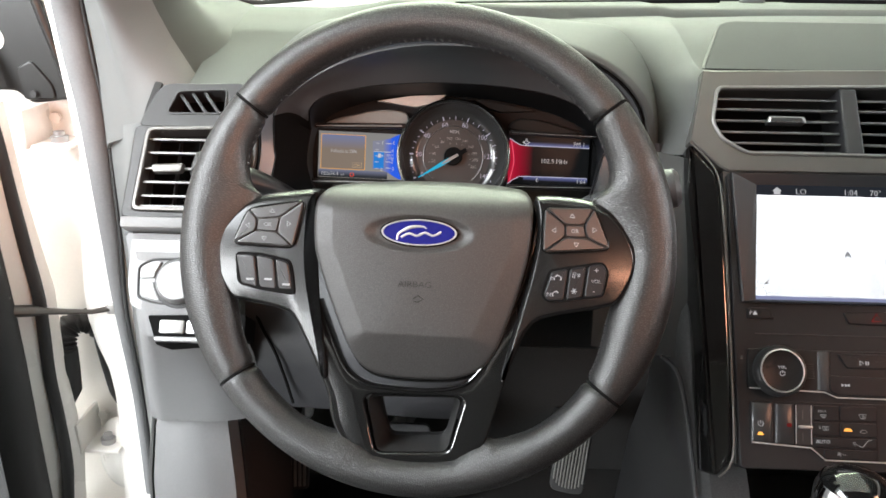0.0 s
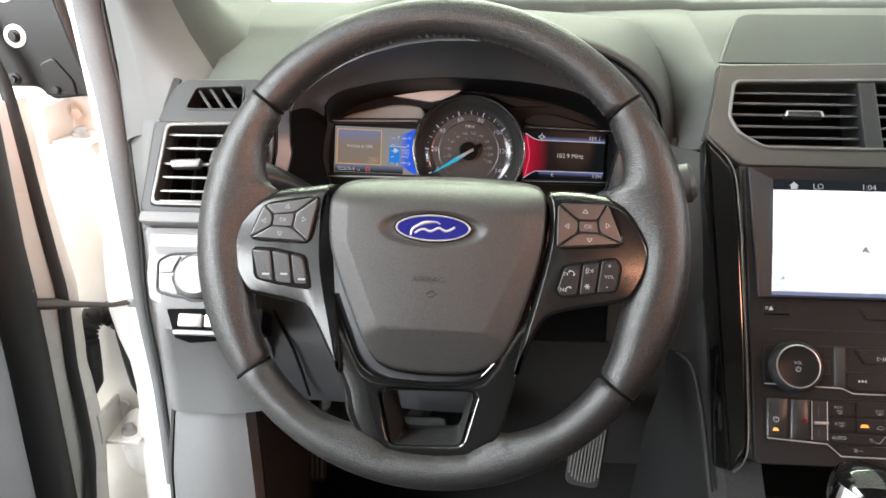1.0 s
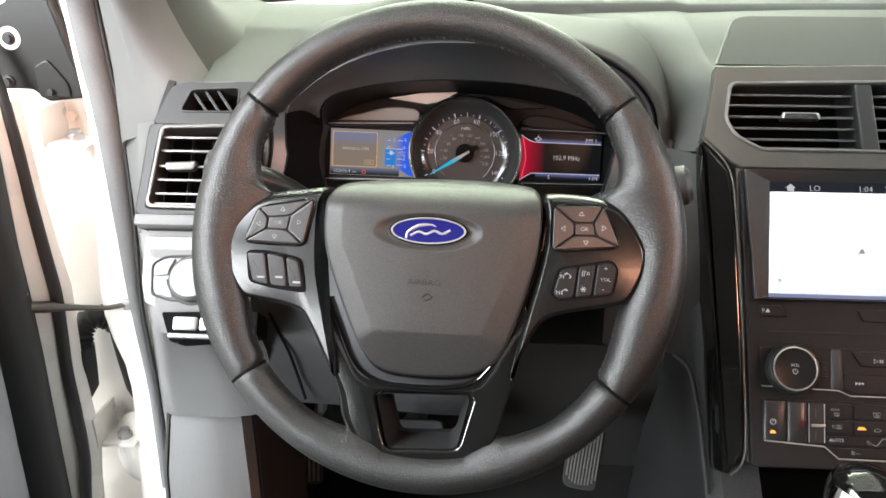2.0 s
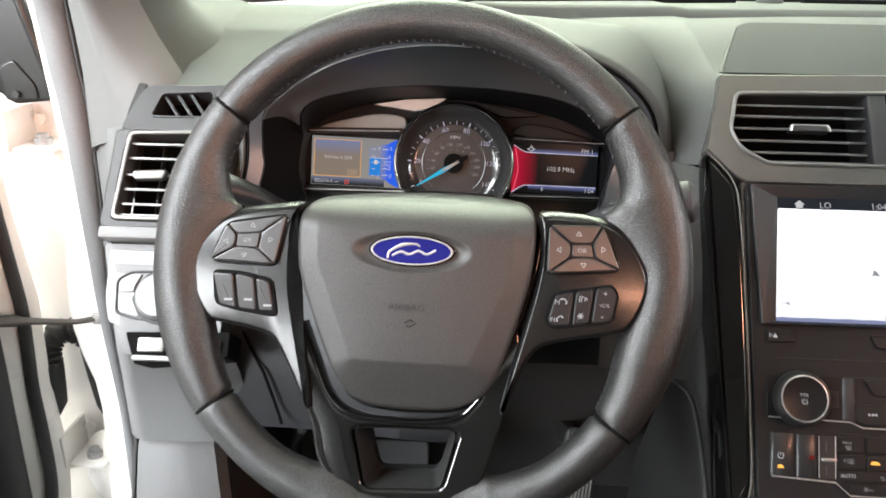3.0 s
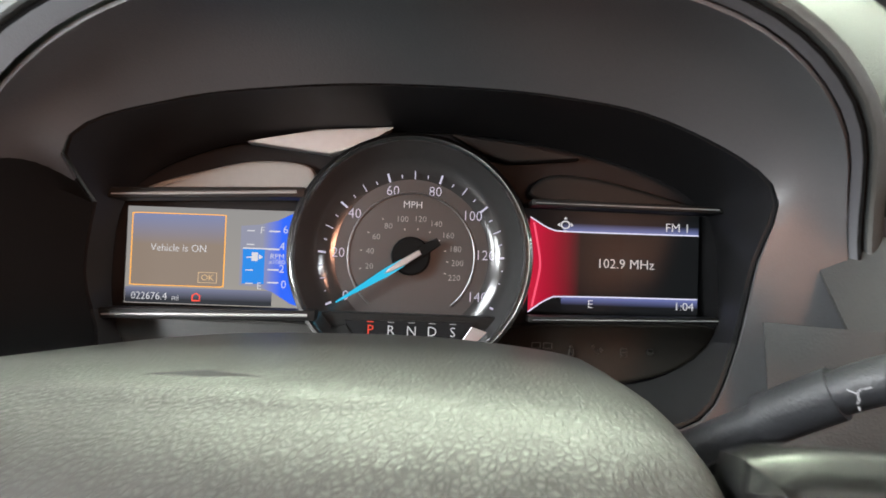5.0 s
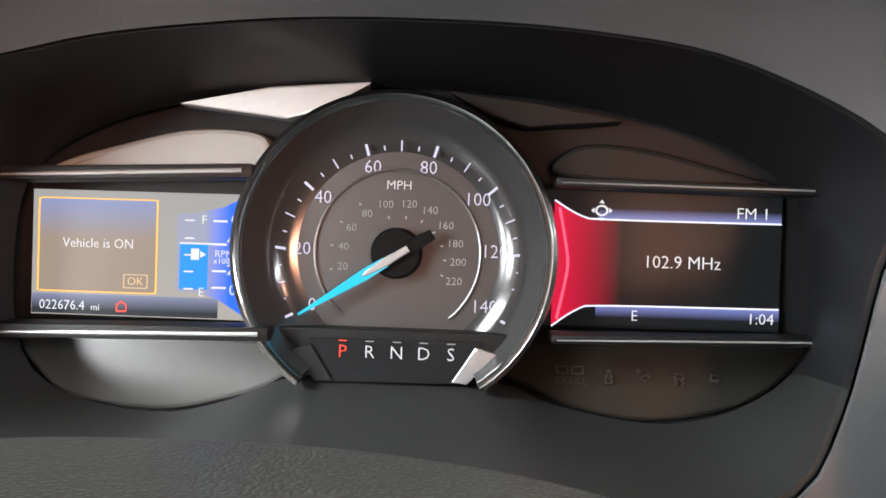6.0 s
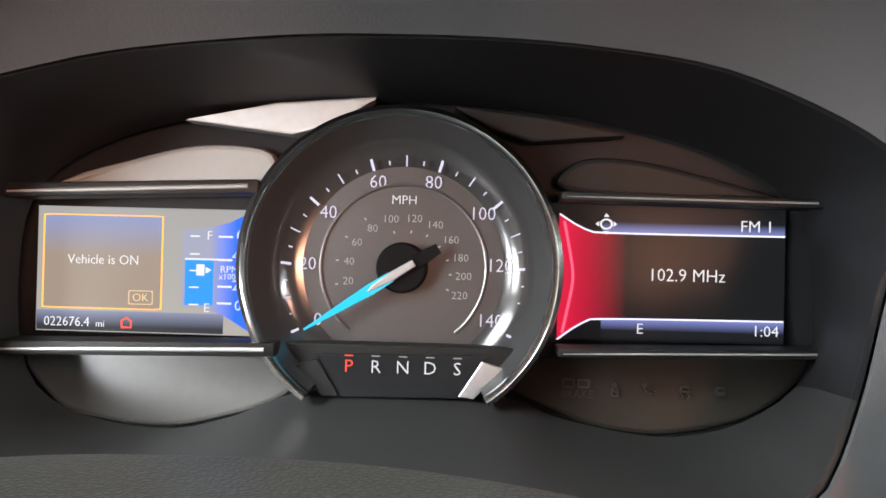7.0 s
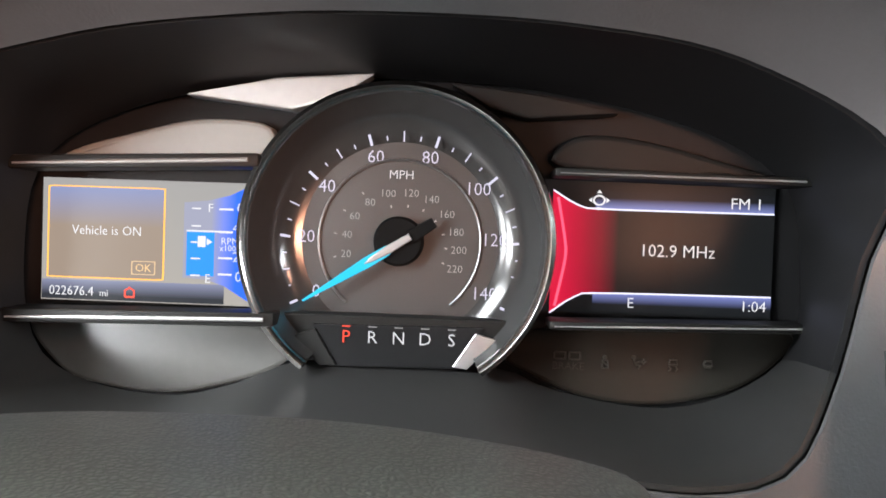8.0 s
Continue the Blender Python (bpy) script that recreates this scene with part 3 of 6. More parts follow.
def rim_piece(a0, a1, fat, label):
    """A stretch of the leather rim between two seams, drawn in a little at its ends."""
    steps = max(8, int(abs(a1 - a0) / 0.8))
    sections = []
    for k in range(steps + 1):
        s = k / steps
        a = radians(a0 + (a1 - a0) * s)
        end = min(s, 1 - s) * abs(a1 - a0)
        pinch = 0.0016 * math.exp(-(end / 0.7) ** 2)
        w = fat(math.degrees(a)) - pinch
        shift = (w - 0.0150) * 0.75
        ring = []
        for b in np.linspace(0, 2 * math.pi, 28, endpoint=False):
            wing = flare(math.degrees(a)) * max(0, -math.cos(b)) ** 1.5
            r = RING - shift + w * math.cos(b) - wing
            ring.append((r * math.cos(a), r * math.sin(a), 0.0155 * math.sin(b) * (w / 0.0150) ** 0.4 * (1 - 8 * wing)))
        sections.append(ring)
    made = part("rim_section", loft(sections, closed_u=True), LEATHER, WHEEL, label)
    # leather runs round the rim: grain is drawn out across it
    layer = made.data.uv_layers.new(name="leather")
    for p in made.data.polygons:
        seam = any(made.data.loops[k].vertex_index % 28 == 27 for k in p.loop_indices) and any(made.data.loops[k].vertex_index % 28 == 0 for k in p.loop_indices)
        for k in p.loop_indices:
            i, j = divmod(made.data.loops[k].vertex_index, 28)
            layer.data[k].uv = (radians(a0 + (a1 - a0) * i / steps) * 0.16, (28 if seam and j == 0 else j) / 28 * 0.070)
    return made


def flare(d):
    """How far the leather reaches in over the spoke, by angle."""
    right = np.interp((d + 90) % 360 - 90, [-8, 0, 6, 10, 14, 17.7, 19, 20.6, 23.5, 26.7, 31.8, 38], [0, 4, 12, 18, 23, 23.5, 16, 10, 6.4, 4.3, 3, 0])
    left = np.interp(d % 360, [142.8, 148.1, 152.8, 156.8, 159.9, 162.9, 164.1, 168, 172, 176, 182, 190], [0, 2, 2.5, 5.7, 9.3, 14.7, 22.5, 23, 18, 12, 4, 0])
    low = np.interp(d % 360, [235, 240, 244, 247, 249, 253, 257, 259, 281, 283, 287, 291, 293, 296, 300, 305], [0, 1, 2.5, 5, 8, 7, 3, 0, 0, 3, 7, 8, 5, 2.5, 1, 0])
    return float(right + left + low) / 1000


def swell(d):
    """Half the rim's width by angle: stout where the thumbs rest."""
    d = d % 360
    s = 0.0150
    for centre, amount, wide in ((180, 0.0022, 30), (0, 0.0022, 30), (360, 0.0022, 30), (196, 0.0036, 13), (343, 0.0052, 14), (166, 0.001, 10), (14, 0.001, 10), (243, 0.0005, 4), (298, 0.0005, 4)):
        s += amount * math.exp(-((d - centre) / wide) ** 2)
    return s


UP = rim_piece(38.6, 142.4, swell, "smooth grained black leather")
LEFT = rim_piece(143.2, 216.2, swell, "grained black leather grip")
rim_piece(217.0, 323.0, swell, "grained black leather")
RIGHT = rim_piece(323.8, 397.8, swell, "grained black leather grip")
for a in (38.2, 142.8, 216.6, 323.4):
    ca, sa = math.cos(radians(a)), math.sin(radians(a))
    w = swell(a) - 0.0013
    ring = [((RING + w * math.cos(b)) * ca, (RING + w * math.cos(b)) * sa, w * math.sin(b)) for b in np.linspace(0, 2 * math.pi, 29)]
    part("seam", tube(ring, 0.0012, 6), VOID, WHEEL, "dark leather seam")
stitch_bm = tube([(-0.0021, 0, 0), (-0.0010, 0, 0.0011), (0.0010, 0, 0.0011), (0.0021, 0, 0)], [0.0004, 0.0010, 0.0010, 0.0004], 6)
stitch_mesh = bpy.data.meshes.new("stitch")
stitch_bm.to_mesh(stitch_mesh)
stitch_bm.free()
stitch_mesh.materials.append(STITCH)
for owner, a0, a1 in ((UP, 40.5, 140.5), (LEFT, 145, 158), (LEFT, 202, 215), (RIGHT, 325, 340), (RIGHT, 382, 396)):
    a = a0
    while a < a1:
        w = swell(a)
        shift = (w - 0.0150) * 0.75
        b = radians(174)
        r = RING - shift + w * 1.005 * math.cos(b) - flare(a) * 0.955
        z = 0.0157 * math.sin(b) * (w / 0.015) ** 0.4 + 0.0004
        ob = new("stitch", stitch_mesh)
        ob.parent = owner
        ob.matrix_basis = pose(r * math.cos(radians(a)), r * math.sin(radians(a)), z, 0, 0, a + 90 + random.uniform(-26, -8)) @ pose(0, 0, 0, 70, 0, 0) @ Matrix.Scale(random.uniform(0.95, 1.15) * (1.0 if 30 < a % 360 < 165 else 0.6), 4)
        a += 2.05

# airbag cover
HUBLINE = curve(mm([(-83, 30), (-79, 42), (-68, 46.5), (-34, 50), (0, 51), (36, 50.5), (70, 47.5), (80, 43), (83, 31), (82, 4), (76, -25), (67, -55), (57, -80), (46, -92), (29, -99),
                    (6, -101), (-17, -100.5), (-35, -97), (-48, -86), (-61, -60), (-74, -28), (-82, -2)]), 180)


def cover_z(x, y, k):
    """Front of the cover: gently domed, with a facet below and one at either side, rolled over at the top."""
    z = 0.0225 - 0.0035 * k**2
    below = 0.36 * max(0, -0.066 - y)
    edge = 0.068 - 0.42 * max(0, -y)
    beside = 0.20 * max(0, abs(x) - edge)
    z -= (below**4 + beside**4) ** 0.25
    z -= 0.020 * min(max((y - 0.022) / 0.028, 0), 1) ** 2.2
    e = math.hypot((x + 0.0015) / 0.040, (y - 0.0105) / 0.0150)
    dip = min(max((1.06 - e) / 0.26, 0), 1)
    z -= 0.0028 * dip * dip * (3 - 2 * dip)
    return z


bm = bmesh.new()
rings = []
for k, drop in ((0.97, 0.105), (0.98, 0.08), (0.987, 0.06), (0.993, 0.042), (0.998, 0.028), (1.0, 0.018), (1.0, 0.010), (1.0, 0.005), (0.999, 0.0028), (0.992, 0.0012), (0.98, 0.0003), *((s, 0.0) for s in np.linspace(0.96, 0.03, 64))):
    ring = []
    for x, y in HUBLINE:
        px, py = x * k, -0.018 + (y + 0.018) * k
        z = cover_z(px, py, k) - drop
        py += max(0, py) / 0.05 * (0.0145 * drop / 0.105 - 0.004 * math.exp(-drop / 0.010))
        ring.append(bm.verts.new((px, py, z)))
    rings.append(ring)
for a, b in zip(rings, rings[1:]):
    for i in range(len(a)):
        bm.faces.new((a[i], a[(i + 1) % len(a)], b[(i + 1) % len(a)], b[i]))
bm.faces.new(rings[-1])
HUB = part("airbag_cover", bm, COVER, WHEEL, "grained charcoal airbag cover with an oval recess")
part("cover_gap", prism([(x * 1.04, -0.018 + (y + 0.018) * (1.04 if y < 0.02 else 0.88)) for x, y in HUBLINE], -0.008, -0.0035, 0.001), VOID, WHEEL, "dark gap round the cover")
# A darker colour imitates the shade along the embossing.
EMBOSS = mat("embossed_shadow_line", (0.014, 0.0135, 0.013), 0.6, spec=0.2)
words("embossed_word", "AIRBAG", 0.0064, EMBOSS, HUB, -0.003, -0.0285, 0.0228, squeeze=1.15, label="embossed word AIRBAG")
part("embossed_symbol", tube([(-0.004, -0.039, 0.0226), (0.0, -0.0365, 0.0228), (0.004, -0.039, 0.0226), (0.0, -0.0415, 0.0226), (-0.003, -0.041, 0.0226)], 0.0005, 6), EMBOSS, HUB, "small embossed mark")
BADGE = part("badge", prism(ellipse(-0.0015, 0.0105, 0.0285, 0.0100, 72), 0.016, 0.0215, 0.001), BLUE, HUB, "oval dark blue enamel badge")
part("badge_ring", plate_hole(ellipse(-0.0015, 0.0105, 0.0285, 0.0100, 72), ellipse(-0.0015, 0.0105, 0.0270, 0.0088, 72), 0.0205, 0.0222, 0.0003), SILVER, BADGE, "thin silver ring")
part("badge_edge", plate_hole(ellipse(-0.0015, 0.0105, 0.0298, 0.0110, 72), ellipse(-0.0015, 0.0105, 0.0285, 0.0100, 72), 0.017, 0.0213, 0.0003), GLOSS, BADGE, "dark outer edge")
swash = curve(mm([(-18, 4.5), (-17, 9), (-12, 12.5), (-7, 14.5), (1, 15), (4, 13.5)]), 28, closed=False)
part("badge_sweep", tube([(x, y, 0.0216) for x, y in swash], list(np.interp(np.arange(28), [0, 14, 27], [0.0006, 0.0013, 0.0005])), 8, flat=0.4), SILVER, BADGE, "plain silver sweep")
swash = curve(mm([(-15, 6.5), (-9, 9.5), (-3, 8), (3, 10.5), (9, 8.5), (15, 11.5)]), 60, closed=False)
part("badge_sweep", tube([(x, y, 0.0216) for x, y in swash], 0.00085, 8, flat=0.4), SILVER, BADGE, "plain silver sweep")

# spokes
def rolled(points, z0, z1):
    """A plate whose edge rolls away, deepest along its top."""
    pts = np.array(points, float)
    nxt, prv = np.roll(pts, -1, 0), np.roll(pts, 1, 0)
    t = nxt - prv
    nrm = np.stack([t[:, 1], -t[:, 0]], -1) / np.linalg.norm(t, axis=1, keepdims=True)
    if np.sum(pts[:, 0] * nxt[:, 1] - nxt[:, 0] * pts[:, 1]) < 0:
        nrm = -nrm
    up = np.clip(nrm[:, 1], 0, 1) ** 2
    bm = bmesh.new()
    made = [[bm.verts.new((x, y, z0)) for x, y in pts]]
    for s in np.linspace(0, 1, 7):
        inset = 0.0035 + 0.0045 * up
        drop = 0.0035 + 0.0060 * up
        made.append([bm.verts.new((x - a * i * s, y - b * i * s, z1 - d * (1 - s) ** 1.8)) for (x, y), (a, b), i, d in zip(pts, nrm, inset, drop)])
    for a, b in zip(made, made[1:]):
        for i in range(len(pts)):
            bm.faces.new((a[i], a[(i + 1) % len(pts)], b[(i + 1) % len(pts)], b[i]))
    bm.faces.new(made[-1])
    bm.faces.new(made[0][::-1])
    return bm


SPOKE_L = mm([(-80, 42), (-104, 40), (-127, 36), (-143, 27), (-158, 6), (-160, -20), (-148, -43), (-134, -47), (-118, -49.5), (-105, -52.5), (-98, -56), (-90, -69), (-80, -88), (-72, -104), (-69, -100), (-74, -74), (-81, -46), (-86, -20), (-87, 4), (-86, 28)])
SPOKE_R = mm([(85, 42), (106, 43), (127, 40), (143, 31), (158, 8), (160, -12), (150, -34), (138, -40), (118, -44), (100, -48), (88, -53), (80, -64), (72, -84), (66, -100), (64, -96), (69, -72), (77, -40), (84, -10), (87, 12), (86, 30)])
LSP = part("spoke", rolled(curve(SPOKE_L, 90), -0.010, 0.0095), SPOKE, WHEEL, "gloss black left spoke plate", m=Matrix.Translation((-0.08, 0, 0)) @ pose(0, 0, 0, 0, -1.5, 0) @ Matrix.Translation((0.08, 0, 0.003)))
RSP = part("spoke", rolled(curve(SPOKE_R, 90), -0.010, 0.0095), SPOKE, WHEEL, "gloss black right spoke plate", m=Matrix.Translation((0.08, 0, 0)) @ pose(0, 0, 0, 0, -1.5, 0) @ Matrix.Translation((-0.08, 0, 0.003)))
GAPLINE = mm([(-89, 30), (-89, 8), (-86, -14), (-79, -43), (-65, -77), (-57, -93), (-48, -102), (-34, -107), (-15, -108.5), (4, -109), (20, -107.5), (36, -103), (47, -92), (54, -80), (74, -36), (82, -6), (86, 16), (87, 30)])
gap = [tuple(p) for p in curve(GAPLINE[3:15], 60, closed=False)]
fork = [tuple(p) for p in curve(mm([(79, -64), (70, -90), (62, -118), (55, -143), (46, -158), (30, -165), (0, -168), (-38, -166), (-53, -153), (-64, -136), (-69, -114), (-83, -84), (-94, -62)]), 60, closed=False)]
vee_in = rounded(mm([(-40.5, -117), (-34, -113.5), (31, -112), (37, -115), (26.5, -155), (-30, -158)]), 0.006, 4)
part("lower_spoke", cut_plate([gap + fork, vee_in], -0.016, 0.0072, 0.0022), GLOSS, WHEEL, "gloss black forked lower spoke")
part("fork_liner", frame_of(rounded(mm([(-39, -115.5), (35.5, -113), (25.5, -156), (-29, -158.5)]), 0.006, 4), rounded(mm([(-33, -119), (29, -117), (21, -149), (-24, -151)]), 0.006, 4), -0.040, 0.003, 0.001, zin=-0.026), SILLMAT, WHEEL, "satin black sloping liner of the fork")
part("spoke_edge", tube([(x, y, 0.0078) for x, y in curve(GAPLINE, 120, closed=False)], 0.0011, 8), GLOSS, WHEEL, "raised gloss edge round the cover")
out_line = curve(mm([(-92, -66), (-81, -88), (-68.5, -115), (-63, -136), (-53, -151)]), 24, closed=False)
mid_line = curve(mm([(-84, -64), (-74, -88), (-60, -115), (-55, -136), (-47, -152)]), 24, closed=False)
in_line = curve(mm([(-77, -64), (-66, -89), (-50, -113), (-44, -134), (-38, -152)]), 24, closed=False)
part("spoke_facet", loft([[(x, y, h) for x, y in row] for row, h in ((out_line, 0.0055), (mid_line, 0.0079), (in_line, 0.0074))], thick=0.002), SPOKE, WHEEL, "ridged gloss black facet")
part("wheel_back", lathe([(0.030, -0.085), (0.050, -0.070), (0.068, -0.03), (0.072, -0.012), (0.066, -0.006)], 40), SATIN, WHEEL, "black rear hub housing", m=pose(0, -0.02, 0))


def five_way(parent, corners, ok, label, tip=0.0, turned=0.0):
    """A pad of four wedge keys round a middle key."""
    z = 0.0095
    mid_y = sum(c[1] for c in corners) / 4
    mid_x = sum(c[0] for c in corners) / 4
    m = Matrix.Translation((mid_x, mid_y, z + 0.02 * math.sin(radians(abs(turned))))) @ pose(0, 0, 0, -tip, turned, 0) @ Matrix.Translation((-mid_x, -mid_y, -z))
    part("key_bed", prism(rounded([tuple(c) for c in corners], 0.006), z - 0.001, z + 0.0008), RUBBER, parent, "dark bed of the keys")
    part("key_surround", plate_hole(grow(rounded([tuple(c) for c in corners], 0.006), 0.0014), rounded([tuple(c) for c in corners], 0.006), z - 0.001, z + 0.0016, 0.0005), GLOSS, parent, "raised gloss edge")
    c = np.array(corners)
    o = np.array(ok)
    for i in range(4):
        a, b = c[i], c[(i + 1) % 4]
        p, q = o[i], o[(i + 1) % 4]
        quad = np.array([a, b, q, p])
        mid = quad.mean(0)
        quad = mid + (quad - mid) * 0.955
        part("direction_key", prism(rounded([tuple(v) for v in quad], 0.0025, 3), z, z + 0.0036, 0.0009), BUTTON, parent, label, m=m)
        d = np.array([(-1, 0), (0, -1), (1, 0), (0, 1)][i])
        n = np.array([-d[1], d[0]])
        tip, base = mid + d * 0.0019, mid - d * 0.0010
        lines = [base + n * 0.0019, tip, base - n * 0.0019, base + n * 0.0019]
        bm = bmesh.new()
        for p0, p1 in zip(lines, lines[1:]):
            tube([(*p0, z + 0.0037), (*p1, z + 0.0037)], 0.00022, 5, bm)
        part("arrow_mark", bm, KEYINK, parent, "small pale arrow outline", m=m)
    mid = o.mean(0)
    part("ok_key", prism(rounded([tuple(mid + (v - mid) * 0.9) for v in o], 0.0016, 3), z, z + 0.0030, 0.0006), BUTTON, parent, label, m=m)
    words("key_word", "OK", 0.0044, KEYINK, parent, mid[0], mid[1], z + 0.0031, label="pale OK lettering", turn=m)


five_way(LSP, mm([(-135, 24), (-146, -3), (-98, -4), (-91, 32)]), mm([(-127, 16.5), (-128, 7.5), (-111, 7), (-109, 18.5)]), "black plastic key", tip=3.5)
five_way(RSP, mm([(91, 33), (91, -0.5), (141, 3.5), (128, 34)]), mm([(106.5, 20.5), (107, 11.5), (123, 11.5), (121, 21)]), "black plastic key with a brown sheen", turned=5.5)


def key_row(parent, quads, label, material, m=Matrix()):
    for q in quads:
        part("switch", prism(rounded(mm(q), 0.0028, 4), 0.0085, 0.0122, 0.0012), material, parent, label, m=m)


part("switch_bed", prism(rounded(mm([(-144, -9), (-127, -9), (-100, -13.5), (-95, -41), (-122, -38), (-141, -34)]), 0.005), 0.008, 0.0110), VOID, LSP, "dark bed of the switches")
DIP = Matrix.Translation((0, -0.025, 0.0105)) @ pose(0, 0, 0, 9, 0, 0) @ Matrix.Translation((0, 0.025, -0.0100))
key_row(LSP, [[(-142, -11), (-127.5, -11), (-125, -36), (-138, -33)], [(-126, -11), (-112.5, -13), (-110, -37.5), (-123.5, -36)], [(-111, -13.2), (-101.5, -15.5), (-97, -39), (-108.5, -38)]], "satin grey cruise switch", SATIN, DIP)
part("switch_bed", prism(rounded(mm([(96, -13), (136, -5.5), (141, -12), (138, -32), (97, -38), (91, -33)]), 0.005), 0.008, 0.0110), VOID, RSP, "dark bed of the switches")
key_row(RSP, [[(98.5, -14.5), (110.5, -12), (108.5, -35), (97, -36.5), (93.5, -32)], [(112, -11.8), (124, -9.3), (121.5, -33), (110, -35)], [(125.5, -9), (136, -7.2), (139.5, -13), (136.5, -31), (123, -33)]], "black plastic phone and volume switch", PANELKEY)
words("key_word", "+", 0.0062, INK, RSP, 0.1315, -0.0125, 0.0125, label="white plus sign")
words("key_word", "VOL", 0.0038, INK, RSP, 0.1315, -0.0205, 0.0125, label="white VOL lettering")
words("key_word", "-", 0.0070, INK, RSP, 0.130, -0.0275, 0.0125, label="white minus sign")
for x, y, tip in ((0.104, -0.0185, -35), (0.1015, -0.0305, 35)):
    at = pose(x, y, 0.0124, 0, 0, tip)
    part("phone_mark", tube([(-0.0022, -0.0010, 0), (-0.0020, 0.0006, 0), (0, 0.0012, 0), (0.0020, 0.0006, 0), (0.0022, -0.0010, 0)], [0.0006, 0.0005, 0.00032, 0.0005, 0.0006], 6), INK, RSP, "white handset mark", m=at)
    part("skip_mark", tube([(x - 0.0056, y + 0.0004, 0.0124), (x - 0.0056, y - 0.0024, 0.0124), (x - 0.0036, y - 0.0010, 0.0124), (x - 0.0056, y + 0.0004, 0.0124)], 0.00026, 5), INK, RSP, "white arrow mark")
    part("skip_mark", tube([(x - 0.0032, y + 0.0004, 0.0124), (x - 0.0032, y - 0.0024, 0.0124)], 0.00026, 5), INK, RSP, "white bar mark")
x, y = 0.1175, -0.0165
part("voice_mark", tube([(x - 0.0018, y - 0.0022, 0.0124), (x - 0.0018, y, 0.0124), (x - 0.0008, y + 0.0018, 0.0124), (x - 0.0028, y + 0.0018, 0.0124), (x - 0.0032, y, 0.0124), (x - 0.0030, y - 0.0022, 0.0124)], 0.0003, 5), INK, RSP, "white head mark")
for k in (0.0002, 0.0014):
    part("voice_mark", tube([(x + k, y - 0.0012, 0.0124), (x + k + 0.0007, y, 0.0124), (x + k, y + 0.0012, 0.0124)], 0.00028, 5), INK, RSP, "white sound wave mark")
x, y = 0.1155, -0.0282
for a in (0, 60, 120):
    dx, dy = 0.0022 * math.cos(radians(a)), 0.0022 * math.sin(radians(a))
    part("mute_mark", tube([(x - dx, y - dy, 0.0124), (x + dx, y + dy, 0.0124)], 0.00036, 5), INK, RSP, "white crossed mark")
for x, y in ((-0.131, -0.0295), (-0.1165, -0.029), (-0.1025, -0.0325)):
    part("switch_mark", prism(rounded(rect(x - 0.003, x + 0.003, y - 0.0008, y + 0.0008), 0.0004, 2), 0.0120, 0.01235), KEYINK, LSP, "pale worn mark", m=DIP)

# levers behind the wheel
LEVER_L = thing("turn_signal_lever", Matrix(), "black turn signal lever behind the wheel", "lever")
path = curve([(-0.080, 0.695, 0.622), (-0.112, 0.676, 0.660), (-0.145, 0.664, 0.684), (-0.185, 0.655, 0.700)], 20, closed=False)
part("tip", tube([(-0.176, 0.657, 0.697), (-0.183, 0.6555, 0.699), (-0.200, 0.652, 0.705), (-0.206, 0.651, 0.707)], [0.015, 0.0175, 0.0175, 0.013], 18, flat=0.8), RUBBER, LEVER_L, "ribbed black tip")
part("lever_mark", box(-0.1545, -0.1485, 0.6535, 0.6545, 0.6930, 0.6942), INK, LEVER_L, "small white mark")
part("stem", tube(path, list(np.interp(np.arange(20), [0, 10, 16, 19], [0.010, 0.012, 0.016, 0.012])), 14, flat=0.7), PANELKEY, LEVER_L)
LEVER_R = thing("wiper_lever", Matrix(), "black wiper lever with white marks and a round tip", "lever")
path = curve([(0.10, 0.70, 0.625), (0.130, 0.670, 0.660), (0.162, 0.650, 0.686), (0.198, 0.642, 0.694)], 20, closed=False)
STEM = part("stem", tube(path, list(np.interp(np.arange(20), [0, 8, 14, 17, 19], [0.008, 0.0065, 0.0072, 0.011, 0.012])), 14, flat=0.9), KNEE, LEVER_R)
part("tip", tube([(0.197, 0.642, 0.694), (0.203, 0.641, 0.695), (0.216, 0.639, 0.698), (0.220, 0.6385, 0.699)], [0.014, 0.017, 0.017, 0.013], 20), KNEE, LEVER_R, "knurled black tip")
part("ring", tube([tuple(path[9]), tuple(path[10]), tuple(path[11]), tuple(path[12])], 0.0076, 20), KNEE, STEM, "black ribbed sleeve")
M = pose(0.1508, 0.6428, 0.6835, 90, 0, 0)
for stroke in ([(-3, 2.2), (-0.5, 1.2), (0.6, 2.6)], [(-0.4, 1.4), (0.4, -0.8), (-0.2, -1.6)], [(0.4, -2.4), (0.8, -3.4)], [(1.2, 2.4), (3.0, 3.0)]):
    part("wiper_mark", tube([(x / 1000, y / 1000, 0) for x, y in stroke], 0.0002, 5), INK, STEM, "fine white wiper mark", m=M)
M = pose(0.1684, 0.6345, 0.6948, 90, 0, 0)
for stroke in ([(1.4 * math.cos(a), 1.4 * math.sin(a)) for a in np.linspace(0, 2 * math.pi, 12)], [(2.0, 2.0), (6.6, 3.2)], [(2.2, 0.8), (6.4, 1.9)], [(2.4, -0.6), (5.6, -0.6)], [(0.2, -1.8), (1.6, -3.6), (0.6, -5.2)], [(1.6, -3.6), (3.4, -4.2)]):
    part("wiper_mark", tube([(x / 1000, y / 1000, 0) for x, y in stroke], 0.00026, 5), INK, STEM, "fine white wash mark", m=M)


# ---- instrument cluster ----
CLUSTER = thing("instrument_cluster", CL, "lit instrument cluster with a round speedometer between two small screens", "cluster")
